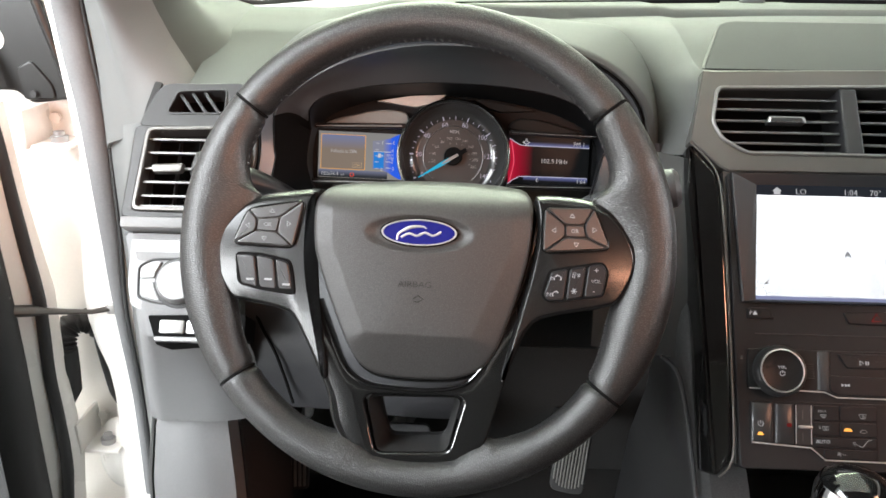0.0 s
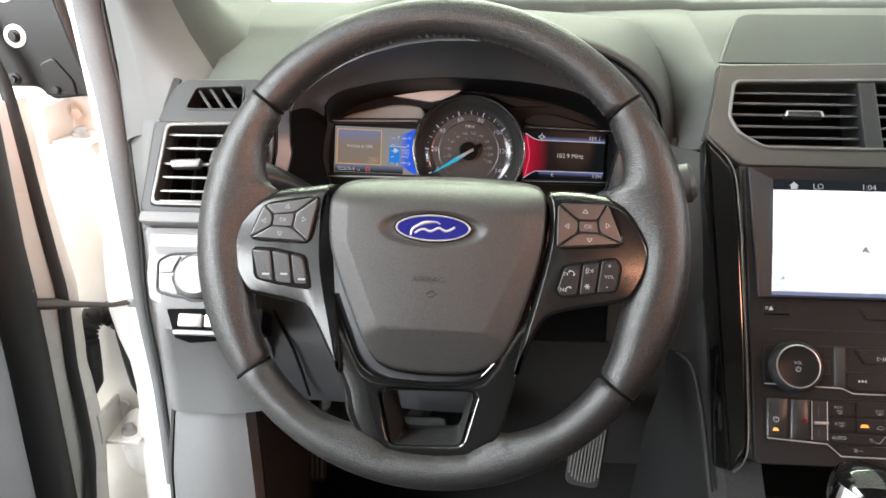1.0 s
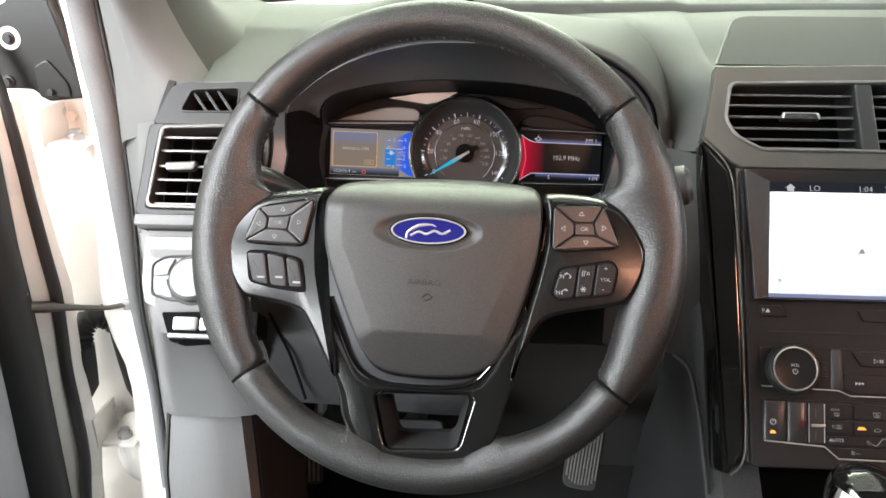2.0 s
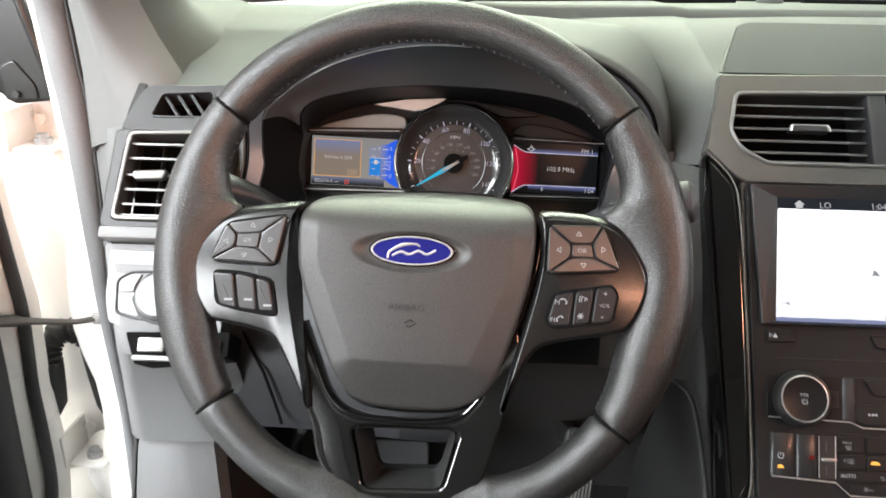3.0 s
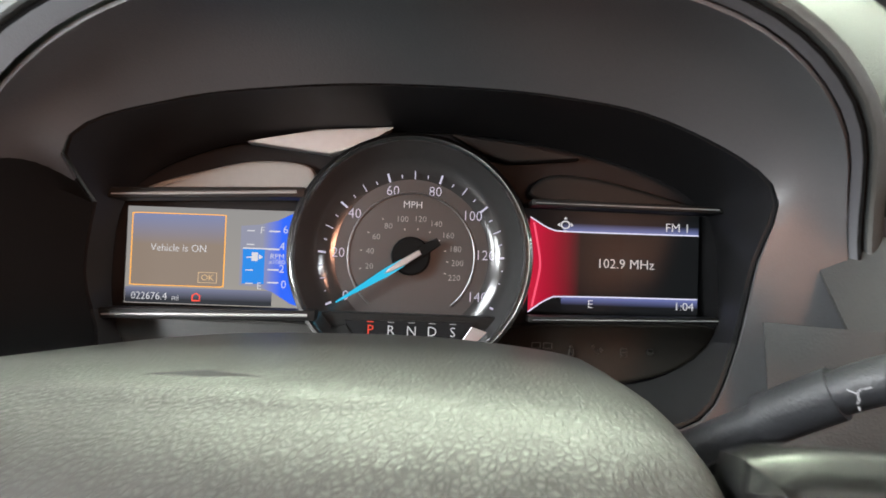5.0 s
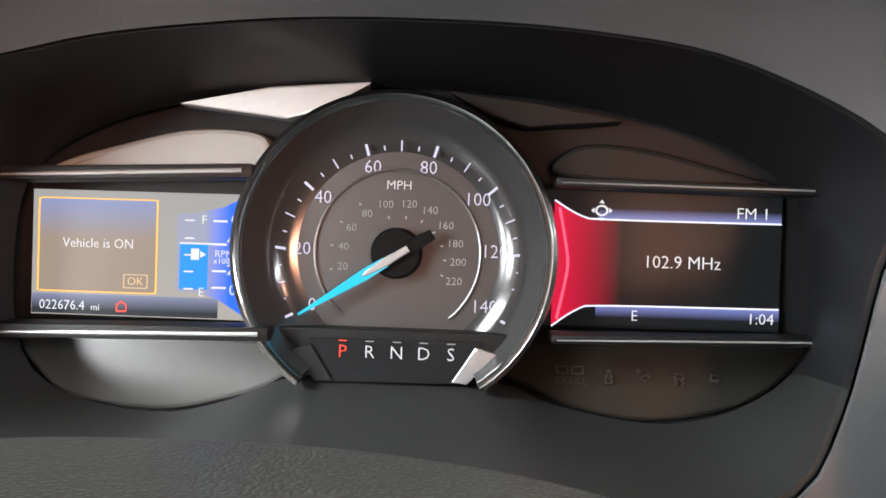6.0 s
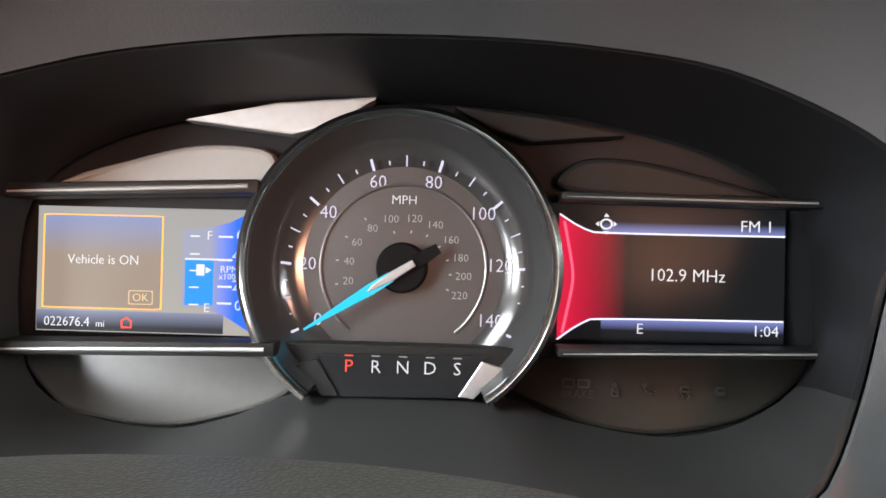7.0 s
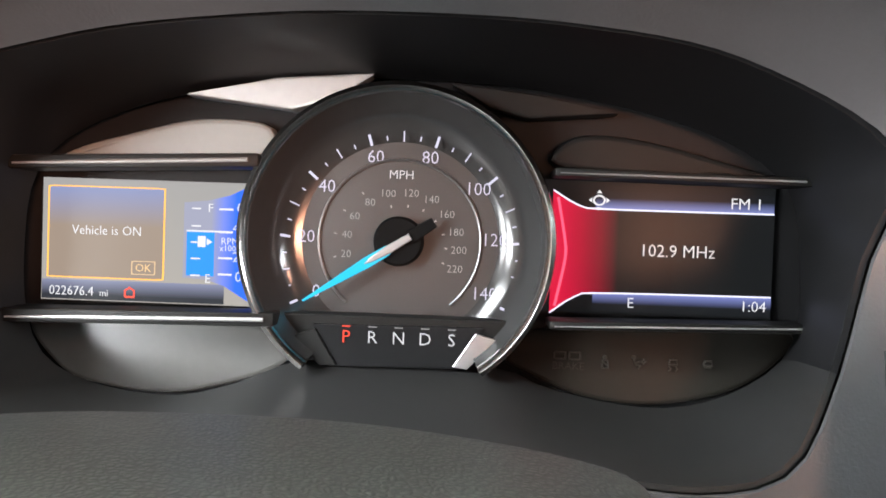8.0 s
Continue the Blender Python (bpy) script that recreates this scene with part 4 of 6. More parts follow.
part("mask", prism([(x * 1.02, y * 1.02) for x, y in LENS], -0.03, -0.004), DARKGLOSS, CLUSTER, "smoked black mask")
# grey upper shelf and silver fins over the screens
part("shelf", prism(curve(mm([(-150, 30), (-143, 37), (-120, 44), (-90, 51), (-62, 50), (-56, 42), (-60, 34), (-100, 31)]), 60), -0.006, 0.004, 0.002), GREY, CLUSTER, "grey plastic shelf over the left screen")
# Right shelf and fin are coloured near black, which paints in their shade.
part("shelf", prism(curve(mm([(62, 36), (70, 48), (95, 48), (130, 40), (150, 33), (110, 33)]), 60), -0.006, 0.004, 0.002), SHELFDARK, CLUSTER, "shelf over the right screen, coloured dark for its shade")
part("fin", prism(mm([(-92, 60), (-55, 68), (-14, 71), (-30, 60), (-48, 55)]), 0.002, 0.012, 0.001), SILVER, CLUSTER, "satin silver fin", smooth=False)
part("fin", prism(mm([(86, 57), (54, 64), (18, 68), (34, 58), (50, 54)]), 0.002, 0.012, 0.001), SHELFDARK, CLUSTER, "fin coloured black for its shade", smooth=False)
for x0, x1, y, tilt, edge in ((-0.160, -0.058, 0.031, 0.035, SILVER), (0.060, 0.161, 0.0315, -0.012, SILVER), (-0.162, -0.050, -0.032, 0.02, SILVER), (0.060, 0.162, -0.0275, 0.02, SILVER)):
    bm = box(x0, x1, -0.0028 if x0 < 0 else -0.0019, 0.0028 if x0 < 0 else 0.0014, 0.006, 0.024, 0.0008)
    bmesh.ops.transform(bm, matrix=Matrix.Translation((0, y, 0)), verts=bm.verts)
    for v in bm.verts:
        v.co.y += (v.co.x - (x0 + x1) / 2) * tilt
    bar = part("bar", bm, SHELFDARK, CLUSTER, "black bar along a screen")
    thin = 0.0009 if x0 < 0 else 0.0004
    bm = tube([(x0 + 0.002, y - 0.0006 + (x0 - (x0 + x1) / 2) * tilt, 0.0240), (x0 + 0.03, y - 0.0004 + (x0 + 0.03 - (x0 + x1) / 2) * tilt, 0.0242), (x1 - 0.004, y + (x1 - (x0 + x1) / 2) * tilt, 0.0242)], [thin * 0.4, thin, thin], 8)
    part("bright_edge", bm, edge, bar, "thin bright edge")

# left screen
SL = part("screen", prism(rect(-0.1585, -0.058, -0.0285, 0.0245), -0.004, 0.0, 0.0), lit("left_screen_glow", (0.25, 0.235, 0.215), 1.0, ("Y", -0.02, 0.024, (0.22, 0.215, 0.21))), CLUSTER, "pale washed-out left screen", smooth=False)
Z = 0.0006
part("notice", prism(rect(-0.1555, -0.1045, -0.0185, 0.0210), 0.0, Z), lit("notice_glow", (0.19, 0.15, 0.12), 1.1, ("Y", 0.004, 0.022, (0.14, 0.17, 0.30))), SL, "brown notice box", smooth=False)
AMBER = lit("amber_line", (1.0, 0.45, 0.08), 0.9)
part("notice_edge", plate_hole(rect(-0.1557, -0.1043, -0.0187, 0.0212), rect(-0.1552, -0.1048, -0.0182, 0.0207), 0.0004, 0.0010, 0.0, 96), AMBER, SL, "thin orange outline", smooth=False)
words("notice_word", "Vehicle is ON", 0.0058, INK, SL, -0.1295, 0.0020, 0.0012, squeeze=0.93, label="white words Vehicle is ON")
part("ok_box", plate_hole(rect(-0.1185, -0.1080, -0.0165, -0.0105), rect(-0.1181, -0.1084, -0.0161, -0.0109), 0.0007, 0.0010, 0.0, 48), lit("dim_orange", (0.6, 0.42, 0.25), 0.8), SL, "dim orange box", smooth=False)
words("notice_word", "OK", 0.0048, lit("dim_orange_word", (0.75, 0.50, 0.25), 0.8), SL, -0.1132, -0.0136, 0.0011, label="dim orange word OK")
part("status_strip", prism(rect(-0.158, -0.078, -0.0280, -0.0196), 0.0, Z), lit("status_glow", (0.035, 0.04, 0.05), 0.6, ("Y", -0.026, -0.0195, (0.25, 0.27, 0.40))), SL, "dark strip along the foot", smooth=False)
words("odometer", "022676.4", 0.0058, INK, SL, -0.1545, -0.0245, 0.0012, align="LEFT", squeeze=0.92, label="white odometer figures 022676.4")
words("odometer", "mi", 0.0042, INK, SL, -0.1322, -0.0250, 0.0012, align="LEFT", squeeze=0.95, label="small white letters mi")
RED = lit("red_lamp", (1.0, 0.10, 0.06), 0.8)
part("belt_lamp", tube([(-0.121, -0.0262, 0.001), (-0.121, -0.0235, 0.001), (-0.119, -0.0222, 0.001), (-0.117, -0.0235, 0.001), (-0.117, -0.0262, 0.001), (-0.121, -0.0262, 0.001)], 0.0004, 6), RED, SL, "small red warning lamp")
blue_line = [*mm([(-96, 15.5), (-86, 16.5), (-76, 19), (-66, 24)]), *mm([(-62, 24), (-62, -28), (-68, -26), (-78, -20), (-86, -17.5), (-96, -17)])]
part("gauge_field", prism(blue_line, 0.0, Z), lit("blue_field", (0.25, 0.26, 0.34), 0.85, ("X", -0.084, -0.073, (0.02, 0.12, 0.85))), SL, "blue field of the fuel and engine gauges", smooth=False)
part("fuel_bar", prism(rect(-0.0945, -0.0825, -0.0160, 0.0032), 0.0005, 0.0009), lit("fuel_blue", (0.02, 0.24, 0.75), 0.8), SL, "blue fuel bar", smooth=False)
for y in (0.0130, 0.0055, -0.0015, -0.0085, -0.0158):
    part("gauge_tick", prism(rect(-0.0925, -0.0885, y - 0.0003, y + 0.0003), 0.0009, 0.0012), INK, SL, smooth=False)
for y in (0.0130, 0.0032, -0.0080, -0.0150):
    part("gauge_tick", prism(rect(-0.0805, -0.0745, y - 0.0004, y + 0.0004), 0.0009, 0.0012), INK, SL, smooth=False)
part("gauge_line", prism(rect(-0.0945, -0.0745, 0.0030, 0.0037), 0.0010, 0.0013), INK, SL, smooth=False)
for text, x, y, s in (("F", -0.0842, 0.0132, 0.0054), ("E", -0.0848, -0.0172, 0.0054), ("6", -0.0715, 0.0140, 0.0062), ("4", -0.0730, 0.0048, 0.0062), ("2", -0.0728, -0.0075, 0.0062), ("0", -0.0715, -0.0160, 0.0062), ("RPM", -0.0755, -0.0008, 0.0042), ("x1000", -0.0755, -0.0038, 0.0036)):
    words("gauge_figure", text, s, INK, SL, x, y, 0.0014, label=f"white gauge lettering {text}")
part("pump_mark", prism(rect(-0.0895, -0.0862, -0.0035, 0.0012), 0.0010, 0.0014), INK, SL, "white fuel pump mark", smooth=False)
part("pump_mark", prism(mm([(-85.6, 0.2), (-83.2, -1.2), (-85.6, -2.6)]), 0.0010, 0.0014), INK, SL, "white arrow beside the pump", smooth=False)

# right screen
SR = part("screen", prism(rect(0.056, 0.1545, -0.0255, 0.0305), -0.004, 0.0), lit("right_screen_glow", (0.006, 0.007, 0.008), 0.5), CLUSTER, "black right screen", smooth=False)
low = [tuple(p) for p in curve(mm([(62, -26), (72, -19), (82, -17), (154, -16.2)]), 24, closed=False)]
upp = [tuple(p) for p in curve(mm([(154, 18.6), (82, 18.6), (72, 20.2), (62, 26)]), 24, closed=False)]
part("red_field", prism([*low[:14], *upp[-14:]], 0.0, Z), lit("red_field_glow", (0.72, 0.012, 0.055), 0.55, ("X", 0.066, 0.090, (0.004, 0.004, 0.005))), SR, "red glowing field that fades to black", smooth=False)
BLUEBAND = lit("blue_band_up", (0.16, 0.19, 0.42), 0.7, ("Y", 0.0190, 0.0232, (0.006, 0.007, 0.009)))
part("band", prism(rect(0.080, 0.1540, 0.0188, 0.0262), 0.0001, 0.0008), BLUEBAND, SR, "blue shaded band", smooth=False)
part("band", prism(rect(0.080, 0.1542, -0.0245, -0.0166), 0.0001, 0.0008), lit("blue_band_low", (0.006, 0.007, 0.009), 0.7, ("Y", -0.0215, -0.0168, (0.16, 0.19, 0.45))), SR, "blue shaded band", smooth=False)
PALE = lit("pale_line", (0.75, 0.75, 0.95), 0.8)
part("line", tube([(x, y, 0.0009) for x, y in low], 0.00035, 6), PALE, SR, "thin pale line")
part("line", tube([(x, y, 0.0009) for x, y in upp], 0.00035, 6), PALE, SR, "thin pale line")
part("line", tube([(x + 0.001, y, 0.0010) for x, y in curve(mm([(63, 23), (66, 8), (67, 0), (66, -8), (63, -23)]), 16, closed=False)], 0.0006, 6), lit("pink_line", (0.95, 0.10, 0.18), 0.8), SR, "pink bright edge")
words("station", "102.9 MHz", 0.0075, INK, SR, 0.1145, 0.0015, 0.0012, squeeze=0.95, label="white words 102.9 MHz")
words("band_word", "FM 1", 0.0068, INK, SR, 0.1425, 0.0222, 0.0012, label="white words FM 1")
words("compass", "E", 0.0062, INK, SR, 0.0958, -0.0208, 0.0012, label="white letter E")
words("clock_word", "1:04", 0.0064, INK, SR, 0.1468, -0.0205, 0.0012, label="white time 1:04")
part("pad_mark", plate_hole(ellipse(0.0812, 0.0222, 0.0027, 0.0023, 24), ellipse(0.0812, 0.0222, 0.0019, 0.0016, 24), 0.0008, 0.0012, 0, 24), INK, SR, "white round mark")
for a in range(4):
    d = pose(0.0812, 0.0222, 0, 0, 0, 90 * a)
    part("pad_mark", prism([(0.0030, -0.0011), (0.0044, 0), (0.0030, 0.0011)], 0.0008, 0.0012), INK, SR, "white arrow mark", m=d, smooth=False)

# speedometer
DIAL = part("dial", lathe([(0.0005, 0.0), (0.02, 0.0), (0.0580, 0.0)], 96), mat("dial_face", (0.018, 0.0178, 0.0176), 0.5, grain=0.1, grain_scale=1500), CLUSTER, "dark grey speedometer face", m=pose(-0.0025, 0.002, 0.0012))
part("dial_wall", arc_lathe([(0.0420, 0.0001), (0.0442, 0.0006), (0.0468, 0.0016), (0.0494, 0.0030), (0.0518, 0.0048), (0.0545, 0.0085), (0.0590, 0.0155), (0.0612, 0.020), (0.0616, 0.020), (0.0616, 0.001)], -55, 235, thick=0.0), mat("dial_wall_lacquer", (0.03, 0.03, 0.03), 0.15, metal=0.2), DIAL, "black sloping wall")
part("dial_ring", arc_lathe([(0.0600, 0.0185), (0.0608, 0.0212), (0.0622, 0.0222), (0.0640, 0.0212), (0.0648, 0.017), (0.0648, 0.0)], -55, 235), mat("dark_chrome", (0.30, 0.29, 0.28), 0.2, metal=1.0), DIAL, "dark chrome ring")
ring_in = [(0.0345 * math.cos(a), 0.0345 * math.sin(a), 0.0006) for a in np.linspace(radians(-50), radians(230), 80)]
part("inner_ring", tube(ring_in, 0.00065, 8), mat("thin_ring", (0.10, 0.10, 0.10), 0.3, metal=0.6), DIAL, "thin dark ring")


DIALINK = lit("dial_marking", (0.60, 0.58, 0.72), 0.75)


def at_speed(v):
    return radians(205.7 - v * 231.5 / 140)


for v in range(0, 141, 5):
    long, wide = (0.0048, 0.00052) if v % 20 == 0 else (0.0044, 0.00026) if v % 10 == 0 else (0.0018, 0.00026)
    middle = 0.0497 if v % 10 == 0 else 0.0492
    part("dial_tick", prism(rect(middle - long / 2, middle + long / 2, -wide, wide), 0.0, 0.0004), DIALINK, DIAL, m=pose(0.0008, -0.0056, 0.0034 + 0.0022 * (v in (0, 140)), 0, 0, math.degrees(at_speed(v))), smooth=False)
for v, x, y in ((0, -35, -22.6), (20, -39.8, 0.6), (40, -31.6, 22.2), (60, -11.2, 35.3), (80, 12, 35.5), (100, 32.6, 22.9), (120, 40.2, 1.6), (140, 36.6, -21.3)):
    words("dial_figure", str(v), 0.0078, DIALINK, DIAL, x / 1000, y / 1000, 0.0008, squeeze=0.95, label=f"white speed figure {v}")
SMALL = lit("dial_small", (0.5, 0.5, 0.5), 0.55)
for v, x, y in ((20, -22.7, -6.2), (40, -22.5, 2), (60, -19.4, 10), (80, -13, 16), (100, -5.5, 20), (120, 4.3, 20.4), (140, 13, 18), (160, 19.7, 11.9), (180, 23.9, 4.5), (200, 25.3, -3.1), (220, 23.8, -11.1)):
    words("dial_figure", str(v), 0.0046, SMALL, DIAL, x / 1000, y / 1000, 0.0008, label=f"small grey figure {v}")
    r = math.hypot(x, y) / 1000
    a = math.degrees(math.atan2(y, x))
    part("dial_tick", prism(rect(r + 0.0044, r + 0.0056, -0.0003, 0.0003) if v < 100 else rect(r - 0.0062, r - 0.0050, -0.0003, 0.0003), 0.0, 0.0004), SMALL, DIAL, m=pose(0, 0, 0.0004, 0, 0, a), smooth=False)
words("dial_word", "MPH", 0.0054, INK, DIAL, 0.0, 0.0280, 0.0008, label="white word MPH")
needle_m = pose(0.001, -0.0005, 0.0, 0, 0, 212.5)
part("needle", prism([(0.006, -0.0021), (0.016, -0.0023), (0.0475, -0.0004), (0.0475, 0.0004), (0.016, 0.0023), (0.006, 0.0021)], 0.0075, 0.0090, 0.0004),
     lit("needle_blue", (0.06, 0.52, 0.72), 0.75, ("X", 0.006, 0.020, (0.02, 0.52, 0.80))), DIAL, "glowing light blue needle", m=needle_m, smooth=False)
part("needle_root", prism([(-0.005, -0.0015), (0.006, -0.0018), (0.0145, -0.0010), (0.0175, 0.0), (0.0145, 0.0010), (0.006, 0.0018), (-0.005, 0.0015)], 0.0082, 0.0100, 0.0005), mat("needle_root_grey", (0.24, 0.26, 0.27), 0.32, metal=0.5), DIAL, "silver root of the needle", m=needle_m, smooth=False)
part("needle_tail", prism([(-0.0165, -0.0022), (-0.004, -0.0030), (-0.004, 0.0030), (-0.0165, 0.0022)], 0.0070, 0.0082, 0.0004), VOID, DIAL, "black tail of the needle", m=needle_m, smooth=False)
part("needle_cap", lathe([(0.0105, 0.0004), (0.0105, 0.0055), (0.0095, 0.0070), (0.0004, 0.0072)], 40), VOID, DIAL, "black needle cap")
# gear strip across the foot of the dial
part("gear_shelf", prism(mm([(-56, -29), (54, -29), (46, -40), (36, -38), (-38, -38), (-46, -40)]), -0.002, 0.012, 0.001), SHELFDARK, CLUSTER, "black speckled shelf under the dial", smooth=False)
GEAR = part("gear_window", prism(mm([(-36, -33), (34, -32), (25, -49.5), (-29, -50.5)]), 0.004, 0.0130, 0.0005), DARKGLOSS, CLUSTER, "black gear indicator window", smooth=False)
part("gear_wedge", prism(mm([(22, -48.5), (28, -49.5), (39.5, -37), (31, -34.5)]), 0.006, 0.0142, 0.0005), SILVER, CLUSTER, "satin grey wedge", smooth=False)
part("gear_wedge", prism(mm([(-44, -38), (-35, -35), (-26, -49.5), (-33, -50)]), 0.006, 0.0142, 0.0005), SHELFDARK, CLUSTER, "dark wedge", smooth=False)
for k, (c, m) in enumerate((("P", RED), ("R", INK), ("N", INK), ("D", INK), ("S", INK))):
    words("gear_letter", c, 0.0074, m, GEAR, -0.0223 + 0.0109 * k, -0.0380, 0.0134, label=f"lit gear letter {c}")
    part("gear_dash", prism(rect(-0.0240 + 0.0109 * k, -0.0206 + 0.0109 * k, -0.0337, -0.0333), 0.0130, 0.0134), INK_DIM if k else RED, GEAR, smooth=False)
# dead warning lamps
for name, quad, m in (("lower_lens", [(-163, -36), (-110, -35.5), (-56, -37), (-44, -46), (-56, -56), (-76, -63), (-101, -68), (-128, -66), (-150, -59)], LOBE_LIT), ("lower_lens", [(56, -34), (110, -31), (163, -31), (160, -43), (140, -57), (107, -64.5), (78, -62), (56, -54), (44, -47)], LOBE_SHADED)):
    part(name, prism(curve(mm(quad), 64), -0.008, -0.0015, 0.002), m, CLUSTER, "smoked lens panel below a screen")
LAMP = mat("unlit_lamp_grey", (0.034, 0.0315, 0.026), 0.5, spec=0.3)
words("lamp_word", "BRAKE", 0.0046, LAMP, CLUSTER, 0.0710, -0.0487, 0.0, label="unlit word BRAKE")
for x in (0.0675, 0.0738):
    part("warning_lamp", plate_hole(rect(x - 0.0026, x + 0.0026, -0.0460, -0.0425), rect(x - 0.0020, x + 0.0020, -0.0455, -0.0430), -0.004, 0.0, 0, 24), LAMP, CLUSTER, "unlit boxed mark", smooth=False)


def lamp_mark(x, y, lines, dot=None):
    """An unlit symbol of thin strokes, in millimetres about its middle."""
    bm = bmesh.new()
    for line in lines:
        tube([(x + a / 1000, y + b / 1000, 0.0) for a, b in line], 0.00042, 5, bm)
    if dot:
        prism(ellipse(x + dot[0] / 1000, y + dot[1] / 1000, dot[2] / 1000, dot[2] / 1000, 14), -0.004, 0.0002, 0.0, bm)
    part("warning_lamp", bm, LAMP, CLUSTER, "unlit grey symbol", smooth=False)


lamp_mark(0.0865, -0.0462, [[(-1.4, -2.6), (-1.0, 0.6), (1.0, 0.6), (1.4, -2.6), (-1.4, -2.6)], [(-1.2, 0.4), (1.3, -1.6)]], (0, 1.9, 0.9))
lamp_mark(0.1008, -0.0458, [[(-2.4, 1.0), (-1.2, -1.2), (0.8, -1.4), (-0.4, -2.8)], [(-1.6, -0.4), (0.4, 0.4)], [(1.0, 0.4), (1.9, 1.4), (2.8, 0.5), (1.9, -0.5), (1.0, 0.4)]], (-2.2, 2.0, 0.9))
lamp_mark(0.1151, -0.0462, [[(-2.0, 0.0), (-1.4, 2.0), (1.4, 2.0), (2.0, 0.0), (-2.0, 0.0)], [(-1.8, -0.8), (-0.8, -1.8), (-1.8, -2.8)], [(1.0, -0.8), (2.0, -1.8), (1.0, -2.8)]])
lamp_mark(0.1296, -0.0453, [[(-2.0, -0.8), (-1.3, 1.2), (1.3, 1.2), (2.0, -0.8), (-2.0, -0.8)], [(-1.4, -1.5), (1.4, -1.5)]])


# ---- centre stack ----
ST = frame_at(0.30, 0.69, 0.61, 0, 32)
STACK = thing("centre_stack", ST, "dark grey centre stack with touchscreen, radio and climate controls", "centre stack")
VENTLINE = mm([(-13, 178), (330, 186), (330, 113), (14, 113), (-9, 126), (-18, 143)])
part("fascia", frame_of(mm([(-27, 199), (340, 206), (340, 93), (-6, 93), (-15, 98), (-42, 124)]), VENTLINE, -0.055, -0.001, 0.0015), TRIM, STACK, "metallic dark grey surround", smooth=False)
part("fascia_back", prism(mm([(-10, 94), (-10, -186), (330, -186), (330, 94)]), -0.05, -0.006), TRIM, STACK, "metallic dark grey panel", smooth=False)
part("control_panel", prism(rounded(mm([(-8, 92), (-8, -190), (330, -190), (330, 92)]), 0.006), -0.02, -0.0005, 0.0015), mat("control_panel_black", (0.0125, 0.0125, 0.0132), 0.5, grain=0.1, grain_scale=1500, spec=0.2), STACK, "matt black control panel")


def slat(x0, x1, y, z, deep, parent, drop, edge):
    bm = bmesh.new()
    prof = [(0.0, -0.0006), (0.0012, -0.0012), (0.0012, 0.0012), (0.0, 0.0016), (-deep, 0.0010 + drop), (-deep, -0.0004 + drop)]
    loft_rows = [[(x, y + b, z + a) for a, b in prof] for x in (x0, x1)]
    bm.free()
    bm = loft(loft_rows, closed_u=True)
    bm.faces.new([v for v in bm.verts[:] if abs(v.co.x - x0) < 1e-7])
    made = part("slat", bm, SLAT, parent)
    part("front_edge", box(x0, x1, y - 0.0010, y + 0.0014, z + 0.0004, z + 0.0022, 0.0006), edge, made, "rounded front edge, coloured paler for its highlight")
    return made


AIR = thing("air_vent", ST, "centre air vent with horizontal black slats and chrome tab", "air vent", "dashboard vents")
part("vent_frame", frame_of(rounded(mm([(-15.5, 181.5), (334, 189.5), (334, 110), (13, 110), (-12, 124.5), (-21.5, 143)]), 0.007, 5), rounded(mm([(-12.5, 178.5), (330, 186.5), (330, 112.8), (14, 112.8), (-9.5, 126.5), (-18.5, 143)]), 0.006, 5), -0.02, 0.0018, 0.001), VENTRIM, AIR, "satin metallic frame", smooth=False)
part("vent_back", box(-0.03, 0.34, 0.100, 0.195, -0.0545, -0.0515), VOID, AIR, "dark inside of the vent")
part("divider", prism(mm([(107, 181), (124, 181), (128, 113), (110, 113)]), -0.045, -0.001, 0.002), SATIN, AIR, "black upright divider", smooth=False)
for k, y in enumerate((0.171, 0.160, 0.148, 0.136, 0.1245)):
    left = -0.0155 if y > 0.15 else -0.016 if y > 0.14 else -0.012 if y > 0.13 else -0.002
    slat(left, 0.108, y, -0.010, 0.026, AIR, 0.0095, SLATEDGE_DARK)
    slat(0.126, 0.33, y, -0.010, 0.026, AIR, 0.0095, SLATEDGE_DARK)
slat(0.012, 0.108, 0.1155, -0.010, 0.026, AIR, 0.0095, SLATEDGE_DARK)
TAB = part("tab", prism(rounded(mm([(35.5, 144.8), (38, 151.6), (71, 151.6), (73.5, 144.8)]), 0.002, 4), -0.012, -0.0035, 0.0012), SATIN, AIR, "black tab with chrome ends")
part("tab_edge", tube([(0.039, 0.1512, -0.0036), (0.070, 0.1512, -0.0036)], 0.0006, 6), SILVER, TAB, "bright upper edge")
for x, d in ((0.0372, 1), (0.0718, -1)):
    part("tab_end", tube([(x + 0.0012 * d, 0.1510, -0.0040), (x, 0.1485, -0.0034), (x - 0.0008 * d, 0.1456, -0.0040)], 0.0013, 8), SILVER, TAB, "chrome end")

# touchscreen
TOUCH = thing("touchscreen", ST, "lit touchscreen that shows a blank white map page", "screen")
part("bezel", frame_of(mm([(-5, 90), (0, -37), (300, -37), (300, 90)]), mm([(20.5, 79), (14.5, -34), (262, -34), (262, 79)]), -0.004, 0.0045, 0.001, zin=-0.0002), mat("screen_bezel", (0.012, 0.012, 0.0135), 0.45), TOUCH, "grey bevelled bezel", smooth=False)
part("page", prism(mm([(20, 69), (14, -30.5), (265, -30.5), (265, 69)]), -0.003, -0.0005), lit("white_page", (0.93, 0.96, 1.0), 2.2), TOUCH, "white glowing page", smooth=False)
